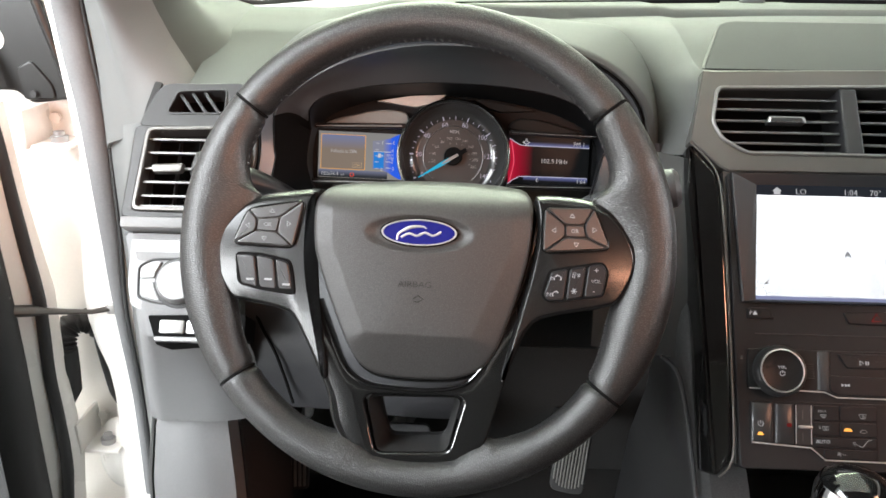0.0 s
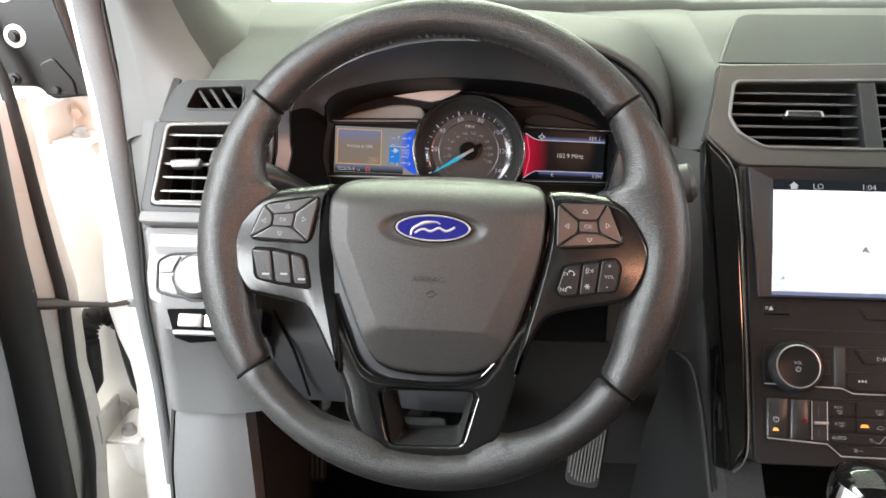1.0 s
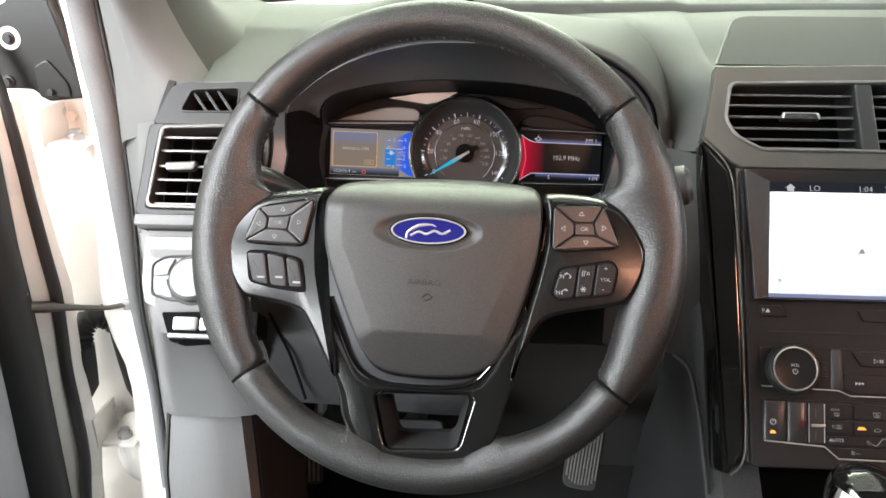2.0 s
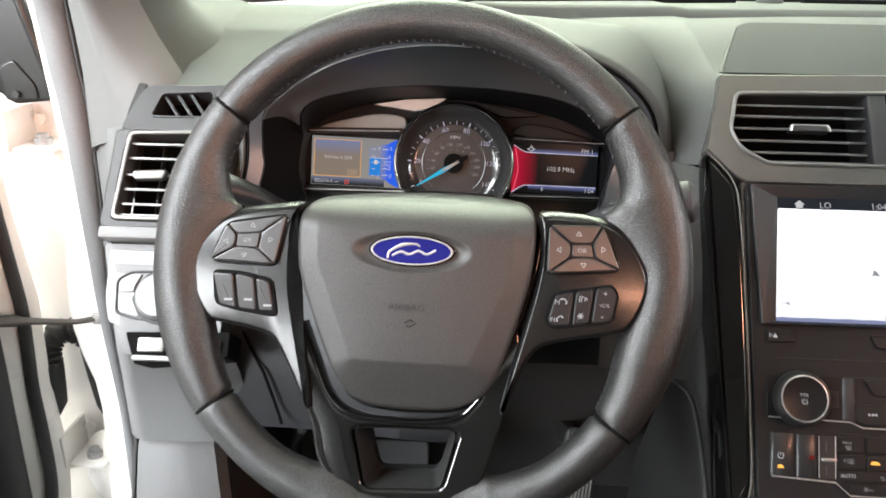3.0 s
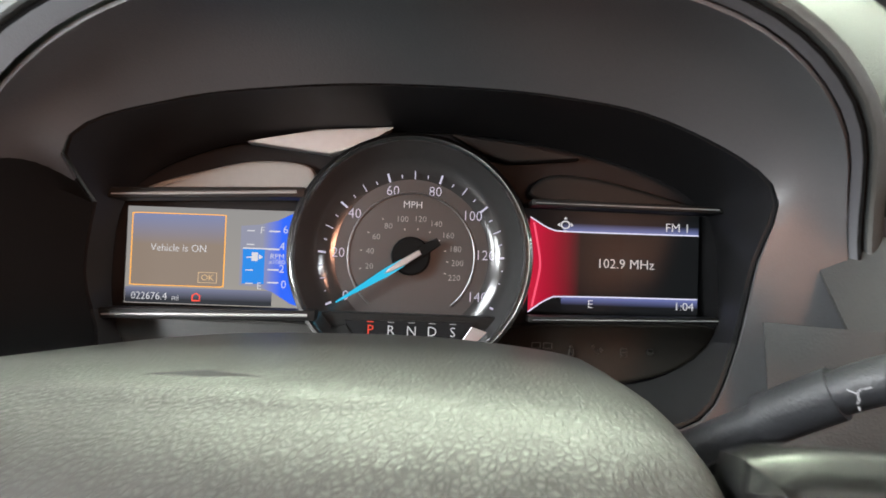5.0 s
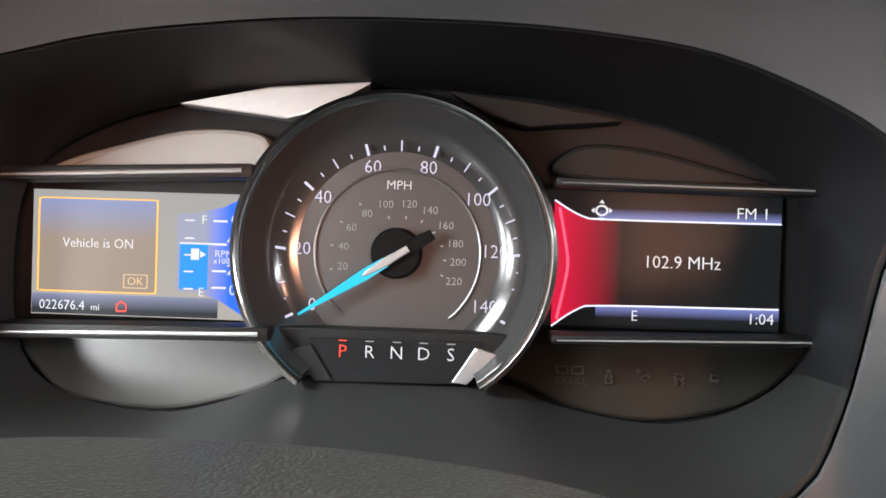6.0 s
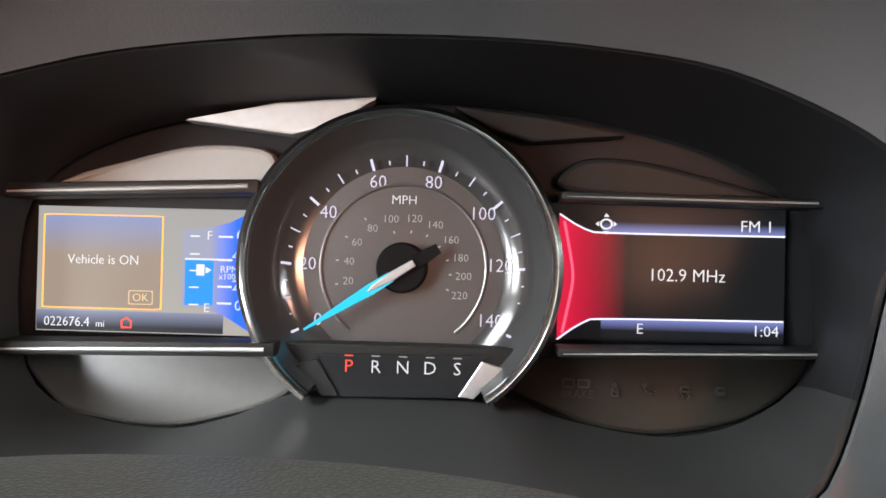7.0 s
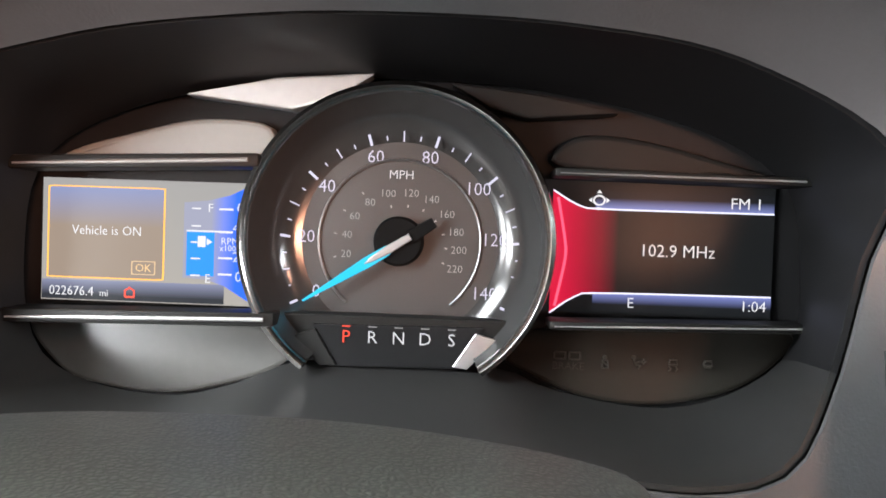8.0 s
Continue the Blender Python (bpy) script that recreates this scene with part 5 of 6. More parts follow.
part("header", prism(mm([(20, 80), (20, 69), (265, 69), (265, 80)]), -0.003, -0.0004), lit("header_glow", (0.02, 0.024, 0.035), 0.6), TOUCH, "dark header strip", smooth=False)
part("header_bar", prism(mm([(14, -30.5), (14, -34), (265, -34), (265, -30.5)]), -0.003, -0.0004), lit("foot_glow", (0.30, 0.33, 0.55), 0.7), TOUCH, "blue strip at the foot", smooth=False)
for text, x in (("LO", 0.0625), ("1:04", 0.110), ("70\u00b0", 0.134)):
    words("header_word", text, 0.0082, INK, TOUCH, x, 0.0725, 0.0002, label=f"white header words {text}")
part("home_mark", prism(mm([(36.5, 69.8), (36.5, 73), (34.8, 73), (39.5, 77), (44.2, 73), (42.5, 73), (42.5, 69.8)]), -0.0004, 0.0002), INK, TOUCH, "white house mark", smooth=False)
part("map_arrow", prism(mm([(99, 8), (103, 15), (107, 8), (103, 10)]), -0.0005, 0.0002), lit("map_grey", (0.35, 0.36, 0.38), 0.7), TOUCH, "small grey arrow", smooth=False)
part("map_mark", prism(mm([(23, -19), (25, -16), (27, -19)]), -0.0005, 0.0002), lit("map_dark", (0.25, 0.26, 0.28), 0.6), TOUCH, "small grey mark", smooth=False)

# buttons of the stack
B = part("button", prism(rounded(mm([(5, -42.5), (25, -42), (30.5, -52.5), (4.5, -53)]), 0.002, 3), -0.001, 0.0014, 0.0008), PANELKEY, STACK, "black parking aid button")
words("button_mark", "P\u25b2", 0.0052, INK, B, 0.0105, -0.0475, 0.0017, label="white letter P and a mark")
B = part("button", prism(rounded(mm([(94, -44.5), (150, -43), (146, -56), (99, -55.5)]), 0.002, 3), -0.001, 0.0016, 0.0008), PANELKEY, STACK, "black hazard light button")
part("hazard_mark", tube([(0.120, -0.0525, 0.0018), (0.1245, -0.0455, 0.0018), (0.129, -0.0525, 0.0018), (0.120, -0.0525, 0.0018)], 0.0006, 6), lit("dim_red", (0.4, 0.03, 0.03), 0.5), B, "dim red triangle")
part("panel_joint", box(0.012, 0.30, -0.0668, -0.0660, -0.002, 0.0004), RUBBER, STACK, "fine joint")
RADIO = part("radio_strip", prism(rounded(mm([(3.5, -81), (330, -81), (330, -124.5), (83, -123.5), (73, -119), (2.5, -117)]), 0.002, 3), -0.002, 0.0012, 0.0008), PANELKEY, STACK, "black radio strip")
part("strip_edge", tube([(0.003, -0.1172, 0.002), (0.072, -0.1194, 0.002), (0.0825, -0.1240, 0.002), (0.30, -0.1250, 0.002)], 0.0006, 6), BRIGHT, STACK, "thin chrome line")
KNOB = part("volume_knob", lathe([(0.0240, 0.0), (0.0240, 0.009), (0.0232, 0.0140), (0.0212, 0.0168), (0.0198, 0.0172)], 64), SATIN, STACK, "satin black volume knob", m=pose(0.0308, -0.1012, -0.006))
part("knob_ring", lathe([(0.0201, 0.0170), (0.0198, 0.0184), (0.0191, 0.0186), (0.0186, 0.0176)], 64), BRIGHT, KNOB, "thin chrome ring")
part("knob_face", lathe([(0.0188, 0.0172), (0.0172, 0.0166), (0.0004, 0.0164)], 48), PANELKEY, KNOB, "black dished knob face")
words("knob_word", "VOL", 0.0040, INK, KNOB, 0.0, 0.0030, 0.0168, label="white word VOL")
part("power_mark", tube([(0.0022 * math.sin(a), -0.0024 + 0.0022 * math.cos(a), 0.0167) for a in np.linspace(0.6, 2 * math.pi - 0.6, 20)], 0.00026, 5), INK, KNOB, "white power mark")
part("power_mark", tube([(0, -0.0024, 0.0167), (0, 0.0002, 0.0167)], 0.00026, 5), INK, KNOB, "white power mark")
for k in range(7):
    part("grip_rib", box(0.0560, 0.0638, -0.0946 - 0.0021 * k, -0.0936 - 0.0021 * k, 0.001, 0.0020, 0.0003), KNEE, RADIO)


def barrel(x0, x1, y0, y1, high, slant=0.05):
    """A key that bulges across its width."""
    rows = []
    for y in (y0, y0 + 0.001, y1 - 0.001, y1):
        d = 0.0007 if y in (y0, y1) else 0.0
        rows.append([(x0 + (x1 - x0) * (0.5 - 0.5 * math.cos(a)) + slant * (y + 0.131), y, (high - d) * math.sin(a) ** 0.8) for a in np.linspace(0.0, math.pi, 15)])
    return loft(rows)


def flat_key(x0, x1, y0, y1, high=0.0022):
    return prism(rounded([(x + 0.05 * (y + 0.131), y) for x, y in rect(x0, x1, y0, y1)], 0.0012, 3), 0.0, high, 0.0007)


part("rounded_column", barrel(0.0648, 0.0765, -0.1182, -0.0822, 0.0030), KNEE, RADIO, "rounded satin column")
B = part("button", prism(rounded(mm([(85.5, -83.5), (160, -83.5), (160, -97.5), (93.5, -97)]), 0.002, 3), 0.0, 0.0030, 0.001), PANELKEY, STACK, "black play button")
part("play_mark", tube([(0.1052, -0.0900, 0.0032), (0.1090, -0.0918, 0.0032), (0.1052, -0.0936, 0.0032), (0.1052, -0.0900, 0.0032)], 0.00026, 5), INK, B, "white play mark")
for x in (0.1108, 0.1128):
    part("play_mark", prism(rect(x - 0.0004, x + 0.0004, -0.0934, -0.0902), 0.0030, 0.0034), INK, B, "white pause mark", smooth=False)
B = part("button", prism(rounded(mm([(77, -104), (160, -105), (160, -122.5), (84, -122), (76.5, -118)]), 0.002, 3), 0.0, 0.0024, 0.001), PANELKEY, STACK, "black track button")
for x, d in ((0.0885, 1), (0.0915, 1), (0.0935, -1)):
    part("skip_mark", prism([(x - 0.0011 * d, -0.1111), (x + 0.0012 * d, -0.1125), (x - 0.0011 * d, -0.1139)], 0.0024, 0.0028), INK, B, "white skip mark", smooth=False)
CLIM = part("climate_strip", prism(rounded(mm([(3.5, -129), (330, -129), (330, -181), (69, -180), (57, -169), (2.5, -166)]), 0.002, 3), -0.002, 0.0008, 0.0006), PANELKEY, STACK, "satin black climate strip")
part("climate_key", barrel(0.0045, 0.0245, -0.1655, -0.1305, 0.0032), SATIN, CLIM, "rounded black power key")
part("climate_key", barrel(0.0260, 0.0432, -0.1665, -0.1310, 0.0032), SATIN, CLIM, "black seat heating key")
for x0, x1, y0, y1 in ((0.0600, 0.0835, -0.1450, -0.1315), (0.0847, 0.118, -0.1450, -0.1315), (0.0603, 0.0837, -0.1585, -0.1465), (0.0849, 0.118, -0.1590, -0.1465), (0.0605, 0.118, -0.1690, -0.1602), (0.0700, 0.118, -0.1795, -0.1706)):
    part("climate_key", flat_key(x0, x1, y0, y1), PANELKEY, CLIM, "black climate key")
for x in (0.0450, 0.0588):
    part("slider_line", tube([(x, -0.1318, 0.0016), (x - 0.0017, -0.1665, 0.0016)], 0.0004, 6), BRIGHT, CLIM, "fine bright upright line")
part("slider_slot", prism([(x + 0.05 * (y + 0.131), y) for x, y in rect(0.0458, 0.0580, -0.1670, -0.1315)], 0.0, 0.0013), SATIN, CLIM, "black slider track", smooth=False)
for y0, y1 in ((-0.1360, -0.1440), (-0.1565, -0.1640)):
    part("slider_tick", tube([(0.0512 + 0.05 * (y0 + 0.131), y0, 0.0014), (0.0512 + 0.05 * (y1 + 0.131), y1, 0.0014)], 0.0003, 5), TRIM, CLIM, "fine grey tick")
part("slider", box(0.0458, 0.0582, -0.1528, -0.1500, 0.001, 0.0050, 0.0008), SILVER, CLIM, "silver slider lever")
ORANGE = lit("orange_lamp", (1.0, 0.42, 0.08), 1.5)
for x, y, w in ((0.0108, -0.1582, 0.0029), (0.0902, -0.1526, 0.0040)):
    part("key_lamp", prism(rounded([(x - w, y - 0.0014), (x + w, y - 0.0014), (x + 0.5 * w, y + 0.0012), (x - 0.5 * w, y + 0.0015)], 0.0008, 3), 0.0022, 0.0038), ORANGE, CLIM, "lit orange lamp")
part("seat_heat_mark", prism(rounded(rect(0.0350, 0.0388, -0.1516, -0.1484), 0.001, 3), 0.0030, 0.0052), lit("deep_red", (0.30, 0.02, 0.02), 0.4), CLIM, "dim red mark")
part("power_mark", tube([(0.0115 + 0.0024 * math.sin(a), -0.1492 + 0.0024 * math.cos(a), 0.0033) for a in np.linspace(0.6, 2 * math.pi - 0.6, 20)], 0.00026, 5), INK, CLIM, "white power mark")
part("power_mark", tube([(0.0115, -0.1492, 0.0033), (0.0115, -0.1464, 0.0033)], 0.00026, 5), INK, CLIM, "white power mark")
words("climate_word", "AUTO", 0.0046, INK, CLIM, 0.0672, -0.1640, 0.0026, label="white word AUTO")
words("climate_word", "MAX", 0.0036, INK_DIM, CLIM, 0.0680, -0.1368, 0.0026, label="pale word MAX")
words("climate_word", "R", 0.0042, INK_DIM, CLIM, 0.0652, -0.1516, 0.0026, label="pale letter R")


def screen_mark(x, y, w, h, wavy):
    """A window outline, wider at its top or square, crossed by rising lines."""
    k = 1.0 if wavy else 0.65
    part("screen_mark", tube([(x - w, y + h, 0.0025), (x + w, y + h, 0.0025), (x + w * k, y - h, 0.0025), (x - w * k, y - h, 0.0025), (x - w, y + h, 0.0025)], 0.00024, 5), INK_DIM, CLIM, "pale window outline")
    for d in (-0.0009, 0, 0.0009):
        part("heat_line", tube([(x + d, y - h - 0.0008, 0.0025), (x + d + 0.0003, y - 0.0002, 0.0025), (x + d, y + h * 0.6, 0.0025)], 0.0002, 5), INK_DIM, CLIM, "pale rising line")


screen_mark(0.0690, -0.1408, 0.0026, 0.0012, False)
screen_mark(0.0702, -0.1518, 0.0026, 0.0015, True)
screen_mark(0.1046, -0.1402, 0.0034, 0.0019, False)
part("car_mark", tube([(0.1010, -0.1545, 0.0025), (0.1030, -0.1525, 0.0025), (0.1056, -0.1525, 0.0025), (0.1076, -0.1545, 0.0025), (0.1050, -0.1552, 0.0025), (0.1030, -0.1552, 0.0025), (0.1010, -0.1545, 0.0025)], 0.00026, 5), INK_DIM, CLIM, "pale recirculation mark")
part("seat_mark", tube([tuple(p) for p in curve([(0.0988, -0.1664, 0.0026), (0.1020, -0.1676, 0.0026), (0.1050, -0.1650, 0.0026), (0.1075, -0.1620, 0.0026), (0.1110, -0.1612, 0.0026)], 16, closed=False)], 0.00035, 5), INK_DIM, CLIM, "pale seated outline")
part("seat_mark", tube([(0.0940, -0.1640, 0.0026), (0.0958, -0.1634, 0.0026), (0.0976, -0.1662, 0.0026), (0.0958, -0.1668, 0.0026), (0.0940, -0.1640, 0.0026)], 0.00026, 5), INK_DIM, CLIM, "pale footwell arrow")
part("strip_edge", tube([(0.0035, -0.1662, 0.002), (0.0565, -0.1698, 0.002), (0.0684, -0.1802, 0.002), (0.30, -0.1830, 0.002)], 0.0007, 6), BRIGHT, STACK, "thin chrome line")
for k in range(4):
    d = pose(0.0812, -0.1745, 0.0026, 0, 0, 90 * k + 20)
    part("fan_mark", tube([(0.0003, 0, 0), (0.0012, 0.0009, 0), (0.0021, 0.0004, 0), (0.0016, -0.0004, 0), (0.0003, 0, 0)], 0.00022, 5), INK_DIM, CLIM, "pale fan blade", m=d)
part("fan_mark", tube([(0.0838, -0.1748, 0.0026), (0.0875, -0.1750, 0.0026)], 0.00024, 5), INK_DIM, CLIM, "pale line beside the fan")
# gloss side trim with its bright line
side = mm([(-43, 121), (-17, 90), (-12.5, 40), (-12, -19), (-11.5, -98), (-14, -178), (-28, -198), (-33, -196), (-36, -100), (-42, 0), (-47, 70)])
part("side_trim", prism(rounded(side, 0.003, 3), -0.045, -0.0015, 0.003), GLOSS, STACK, "piano black side trim")
part("trim_line", tube([(x, y, -0.001) for x, y in curve(mm([(-43, 122), (-18, 91), (-13, 40), (-12, -19), (-11.5, -98), (-13.5, -178), (-27, -198)]), 50, closed=False)], 0.0010, 8), TRIM, STACK, "fine bright line")

# dash flank between the hood and the stack, and the console side below it
FLANK = thing("dash_flank", Matrix(), "charcoal dash side beside the centre stack", "dash panel")
sections = []
for s in np.linspace(0, 1, 14):
    x = 0.205 + 0.062 * s
    sections.append([(x, 0.824 - 0.067 * s, 0.694), (x, 0.790 - 0.044 * s, 0.680), (x - 0.002, 0.752 - 0.018 * s, 0.662)])
# Dash plastic in a darker colour, which paints in the flank's shade.
DASH_SHADED = mat("dash_plastic_shaded", (0.026, 0.0265, 0.026), 0.6, grain=0.25, grain_scale=900, spec=0.3)
part("panel", loft(sections, thick=0.003), DASH_SHADED, FLANK, "grained charcoal upper panel")
sections = []
for s in np.linspace(0, 1, 14):
    s = s * 1.5 - 0.5
    x = 0.205 + 0.066 * s
    sections.append([(x, 0.754 - 0.018 * s, 0.664), (x, 0.735 - 0.016 * s, 0.62), (x, 0.722 - 0.016 * s, 0.57), (x, 0.718 - 0.016 * s, 0.50)])
part("lower_panel", loft(sections, thick=0.003), DASH_SHADED, FLANK, "black grained lower panel")
CONSOLE = thing("console_side", Matrix(), "black leather-grained side pad of the centre console", "console")
part("piping", tube([tuple(p) for p in curve([(0.2324, 0.6752, 0.516), (0.2474, 0.67, 0.5038), (0.2548, 0.6602, 0.4814), (0.2595, 0.6493, 0.4566), (0.2628, 0.6337, 0.4286), (0.2659, 0.6154, 0.3967)], 40, closed=False)], 0.0022, 8), KNEE, CONSOLE, "raised edge along the pad")
sections = []
for z, y0, y1, x0 in ((0.60, 0.72, 0.80, 0.262), (0.53, 0.685, 0.80, 0.258), (0.46, 0.655, 0.80, 0.262), (0.38, 0.61, 0.85, 0.272), (0.25, 0.55, 0.95, 0.282), (0.0, 0.50, 1.05, 0.29)):
    sections.append([(x0 + 0.045, y0 - 0.012, z), (x0 + 0.012, y0 - 0.004, z), (x0, y0 + 0.012, z), (x0 - 0.004, (y0 + y1) / 2, z), (x0, y1, z)])
part("pad", loft(sections, thick=0.004), mat("console_leatherette", (0.020, 0.0202, 0.021), 0.5, spec=0.5, grain=0.3, grain_scale=600, cells=True), CONSOLE)
slab("console_base", 0.30, 0.62, 0.30, 0.66, 0.0, 0.36, KNEE, "black base of the centre console")

GEARK = thing("gear_lever", pose(0.348, 0.505, 0.36), "gear lever with a black and bright metal knob", "gear lever")
part("stem", lathe([(0.016, 0.0), (0.012, 0.03), (0.010, 0.09)], 24), RUBBER, GEARK, "black lever stem")
part("knob", lathe([(0.010, 0.085), (0.022, 0.095), (0.028, 0.112), (0.0285, 0.128), (0.024, 0.141), (0.014, 0.1475), (0.0005, 0.149)], 40), GLOSS, GEARK, "gloss black knob")
part("knob_plate", lathe([(0.0288, 0.118), (0.0290, 0.129), (0.0262, 0.1385)], 40), CHROME, GEARK, "bright metal band")

# ---- driver's end of the dash ----
LF = frame_at(-0.30, 0.755, 0.67, 0, 35)
ENDP = thing("driver_dash_end", Matrix(), "light grey grained lower dash at the driver's door", "dash panel")
sections = []
END = lambda y: -0.281 - 0.475 * (y - 0.66)
for s in np.linspace(0, 1, 16):
    r = max(0, 1 - s / 0.12) ** 2 * 0.008
    sections.append([(-0.3135 + s * 0.0095, y + r, z) for y, z in ((0.845, 0.748), (0.815, 0.728), (0.788, 0.705), (0.757, 0.66), (0.735, 0.63), (0.722, 0.612))])
part("face", loft(sections, thick=0.004), VENTFACE, ENDP)
sections = []
for s in np.linspace(0, 1, 24):
    r = max(0, 1 - s / 0.1) ** 2 * 0.008
    d = 0.02 * min(max((s - 0.5) / 0.5, 0), 1) ** 2
    sections.append([(END(y) + s * (-0.186 - END(y)), y + r + (d if z < 0.54 else 0), z) for y, z in ((0.722, 0.612), (0.704, 0.598), (0.690, 0.575), (0.668, 0.548), (0.664, 0.530), (0.690, 0.49), (0.710, 0.44), (0.722, 0.397), (0.732, 0.392))])
part("lower_face", loft(sections, thick=0.004), DASH_LOW, ENDP)
KICK = thing("kick_panel", Matrix(), "grey grained kick panel below the dash at the driver's door", "panel")
sections = []
for z, y, xl, xr in ((0.394, 0.727, -0.312, -0.222), (0.38, 0.725, -0.316, -0.222), (0.30, 0.730, -0.330, -0.222), (0.20, 0.740, -0.340, -0.225), (0.0, 0.76, -0.36, -0.23)):
    sections.append([(xl, y + 0.05, z), (xl + 0.006, y + 0.006, z), (xl + 0.03, y, z), ((xl + xr) / 2, y - 0.004, z), (xr - 0.03, y, z), (xr - 0.006, y + 0.008, z), (xr, y + 0.025, z), (xr + 0.003, y + 0.05, z), (xr + 0.008, y + 0.2, z)])
part("panel", loft([row[:7] for row in sections], thick=0.004), DASH_LOW, KICK)
part("carpet_return", loft([row[6:] for row in sections], thick=0.004), CARPET, KICK, "black carpet on the footwell side")
part("top_joint", tube([(-0.308, 0.724, 0.3955), (-0.28, 0.7195, 0.3955), (-0.25, 0.7215, 0.3955), (-0.222, 0.748, 0.3955)], 0.0014, 6), RUBBER, KICK, "dark joint along the top")
FOOT = thing("footrest", Matrix(), "black carpeted footrest beside the kick panel", "footrest")
part("pad", box(-0.275, -0.2345, 0.93, 1.15, 0.0, 0.37, 0.012), CARPET, FOOT)

VENT = thing("air_vent", LF, "driver's side air vent with five grey slats and a chrome tab", "air vent", "dashboard vents")
part("vent_back", box(-0.002, 0.10, -0.046, 0.055, -0.040, -0.036), VOID, VENT, "dark inside of the vent")
part("vent_surround", plate_hole(rounded(mm([(-12, 50), (-14, -52), (104, -52), (104, 52)]), 0.005), rounded(mm([(3, 46), (-2, -43), (94, -43), (96, 49)]), 0.005), -0.030, 0.006, 0.0025), VENTFACE, VENT, "grey plastic surround")
part("vent_frame", plate_hole(grow(rounded(mm([(3, 46), (-2, -43), (94, -43), (96, 49)]), 0.005), 0.001), rounded(mm([(6, 43), (1, -40), (91, -40), (93, 46)]), 0.005), -0.01, 0.0085, 0.001), TRIM, VENT, "satin grey frame")
for k, y in enumerate((0.035, 0.020, -0.012, -0.027, -0.038)):
    slat(0.005 - 0.03 * (0.04 - y) * 0.5, 0.092, y, 0.001, 0.020, VENT, 0.0060, SLATEDGE)
slat(0.004, 0.092, 0.003, 0.001, 0.020, VENT, 0.0060, SLATEDGE)
for x in (0.028, 0.050, 0.072):
    part("upright_vane", box(x - 0.0006, x + 0.0006, -0.042, 0.045, -0.028, -0.020), SATIN, VENT)
part("tab", prism(rounded(mm([(12, 6), (46, 8), (44, -2), (14, -3)]), 0.003, 3), 0.001, 0.0085, 0.0018), TRIM, VENT, "satin chrome tab")

DEMIST = thing("demister_vent", frame_at(-0.30, 0.755, 0.67, 0, 40), "small grey side demister vent with slanted slats", "air vent", "dashboard vents")
part("vent_surround", plate_hole(rounded(mm([(-14, 52), (-1, 94), (6, 103.5), (18, 106), (100, 107), (100, 52)]), 0.008), rounded(mm([(17, 69), (25, 94), (76, 97), (77, 70)]), 0.004), -0.025, 0.001, 0.002), VENTFACE, DEMIST, "grey plastic surround")
part("vent_frame", plate_hole(grow(rounded(mm([(17, 69), (25, 94), (76, 97), (77, 70)]), 0.004), 0.0022), rounded(mm([(17, 69), (25, 94), (76, 97), (77, 70)]), 0.004), -0.006, 0.0022, 0.0006), VENTFACE, DEMIST, "thin grey frame")
part("vent_back", box(0.012, 0.08, 0.065, 0.10, -0.028, -0.022), VOID, DEMIST, "dark inside of the vent")
for x in (0.030, 0.044, 0.058):
    bm = prism(rounded([(x + 0.0125, 0.069), (x + 0.0165, 0.069), (x - 0.0045, 0.097), (x - 0.0085, 0.097)], 0.0008, 2), -0.016, -0.002, 0.0006)
    part("slat", bm, VENTFACE, DEMIST)

part("panel_groove", tube([(-0.276, 0.687, 0.497), (-0.277, 0.6890, 0.4928), (-0.284, 0.6995, 0.463), (-0.2895, 0.7105, 0.43), (-0.291, 0.717, 0.405)], 0.0013, 6), RUBBER, ENDP, "dark groove")
# light switch and release handles
LIGHTS = thing("light_switch_panel", LF, "satin silver headlight switch panel with a round knob", "switch panel")
part("plate", prism(rounded(mm([(0, -72), (100, -72), (100, -147), (22, -147), (8, -141), (2, -118)]), 0.004), -0.012, 0.004, 0.002), PLATE, LIGHTS)
part("bezel", plate_hole(rounded(mm([(11, -101), (24, -93), (100, -89), (100, -144), (32, -139), (14, -134)]), 0.004), rounded(mm([(13, -102), (25, -95), (98, -91), (98, -142), (33, -137), (16, -132)]), 0.004), 0.002, 0.0055, 0.0006), RUBBER, LIGHTS, "black outline")
for q in ([(15, -103), (26, -97), (36, -96), (30, -108), (30, -113), (15, -114)], [(15, -116), (30, -117), (30, -121), (38, -136), (34, -136), (18, -131)]):
    part("key", prism(rounded(mm(q), 0.002, 3), 0.003, 0.0062, 0.001), PLATE, LIGHTS, "satin silver key")
part("knob", lathe([(0.022, 0.003), (0.022, 0.012), (0.019, 0.016), (0.0005, 0.0165)], 40), PLATE, LIGHTS, "round silver knob", m=pose(0.056, -0.117, 0))
part("knob_groove", plate_hole(ellipse(0.056, -0.117, 0.026, 0.026), ellipse(0.056, -0.117, 0.0225, 0.0225), 0.003, 0.0058, 0.0004), RUBBER, LIGHTS, "black ring")
part("ledge", box(-0.012, 0.10, -0.0625, -0.0505, -0.02, 0.010, 0.003), DASH_LOW, VENT, "grey ledge under the vent")
TRAY = thing("release_handles", LF, "pale grey release handles in a black pad that stands for the recess and its shade", "handle")
# Not sunk in: a black pad paints the recess's shade.
part("recess", prism(rounded(mm([(32, -152), (128, -149), (128, -172), (44, -181)]), 0.003), -0.02, 0.0165, 0.001), VOID, TRAY, "black pad that stands for the recess and its shade", smooth=False)
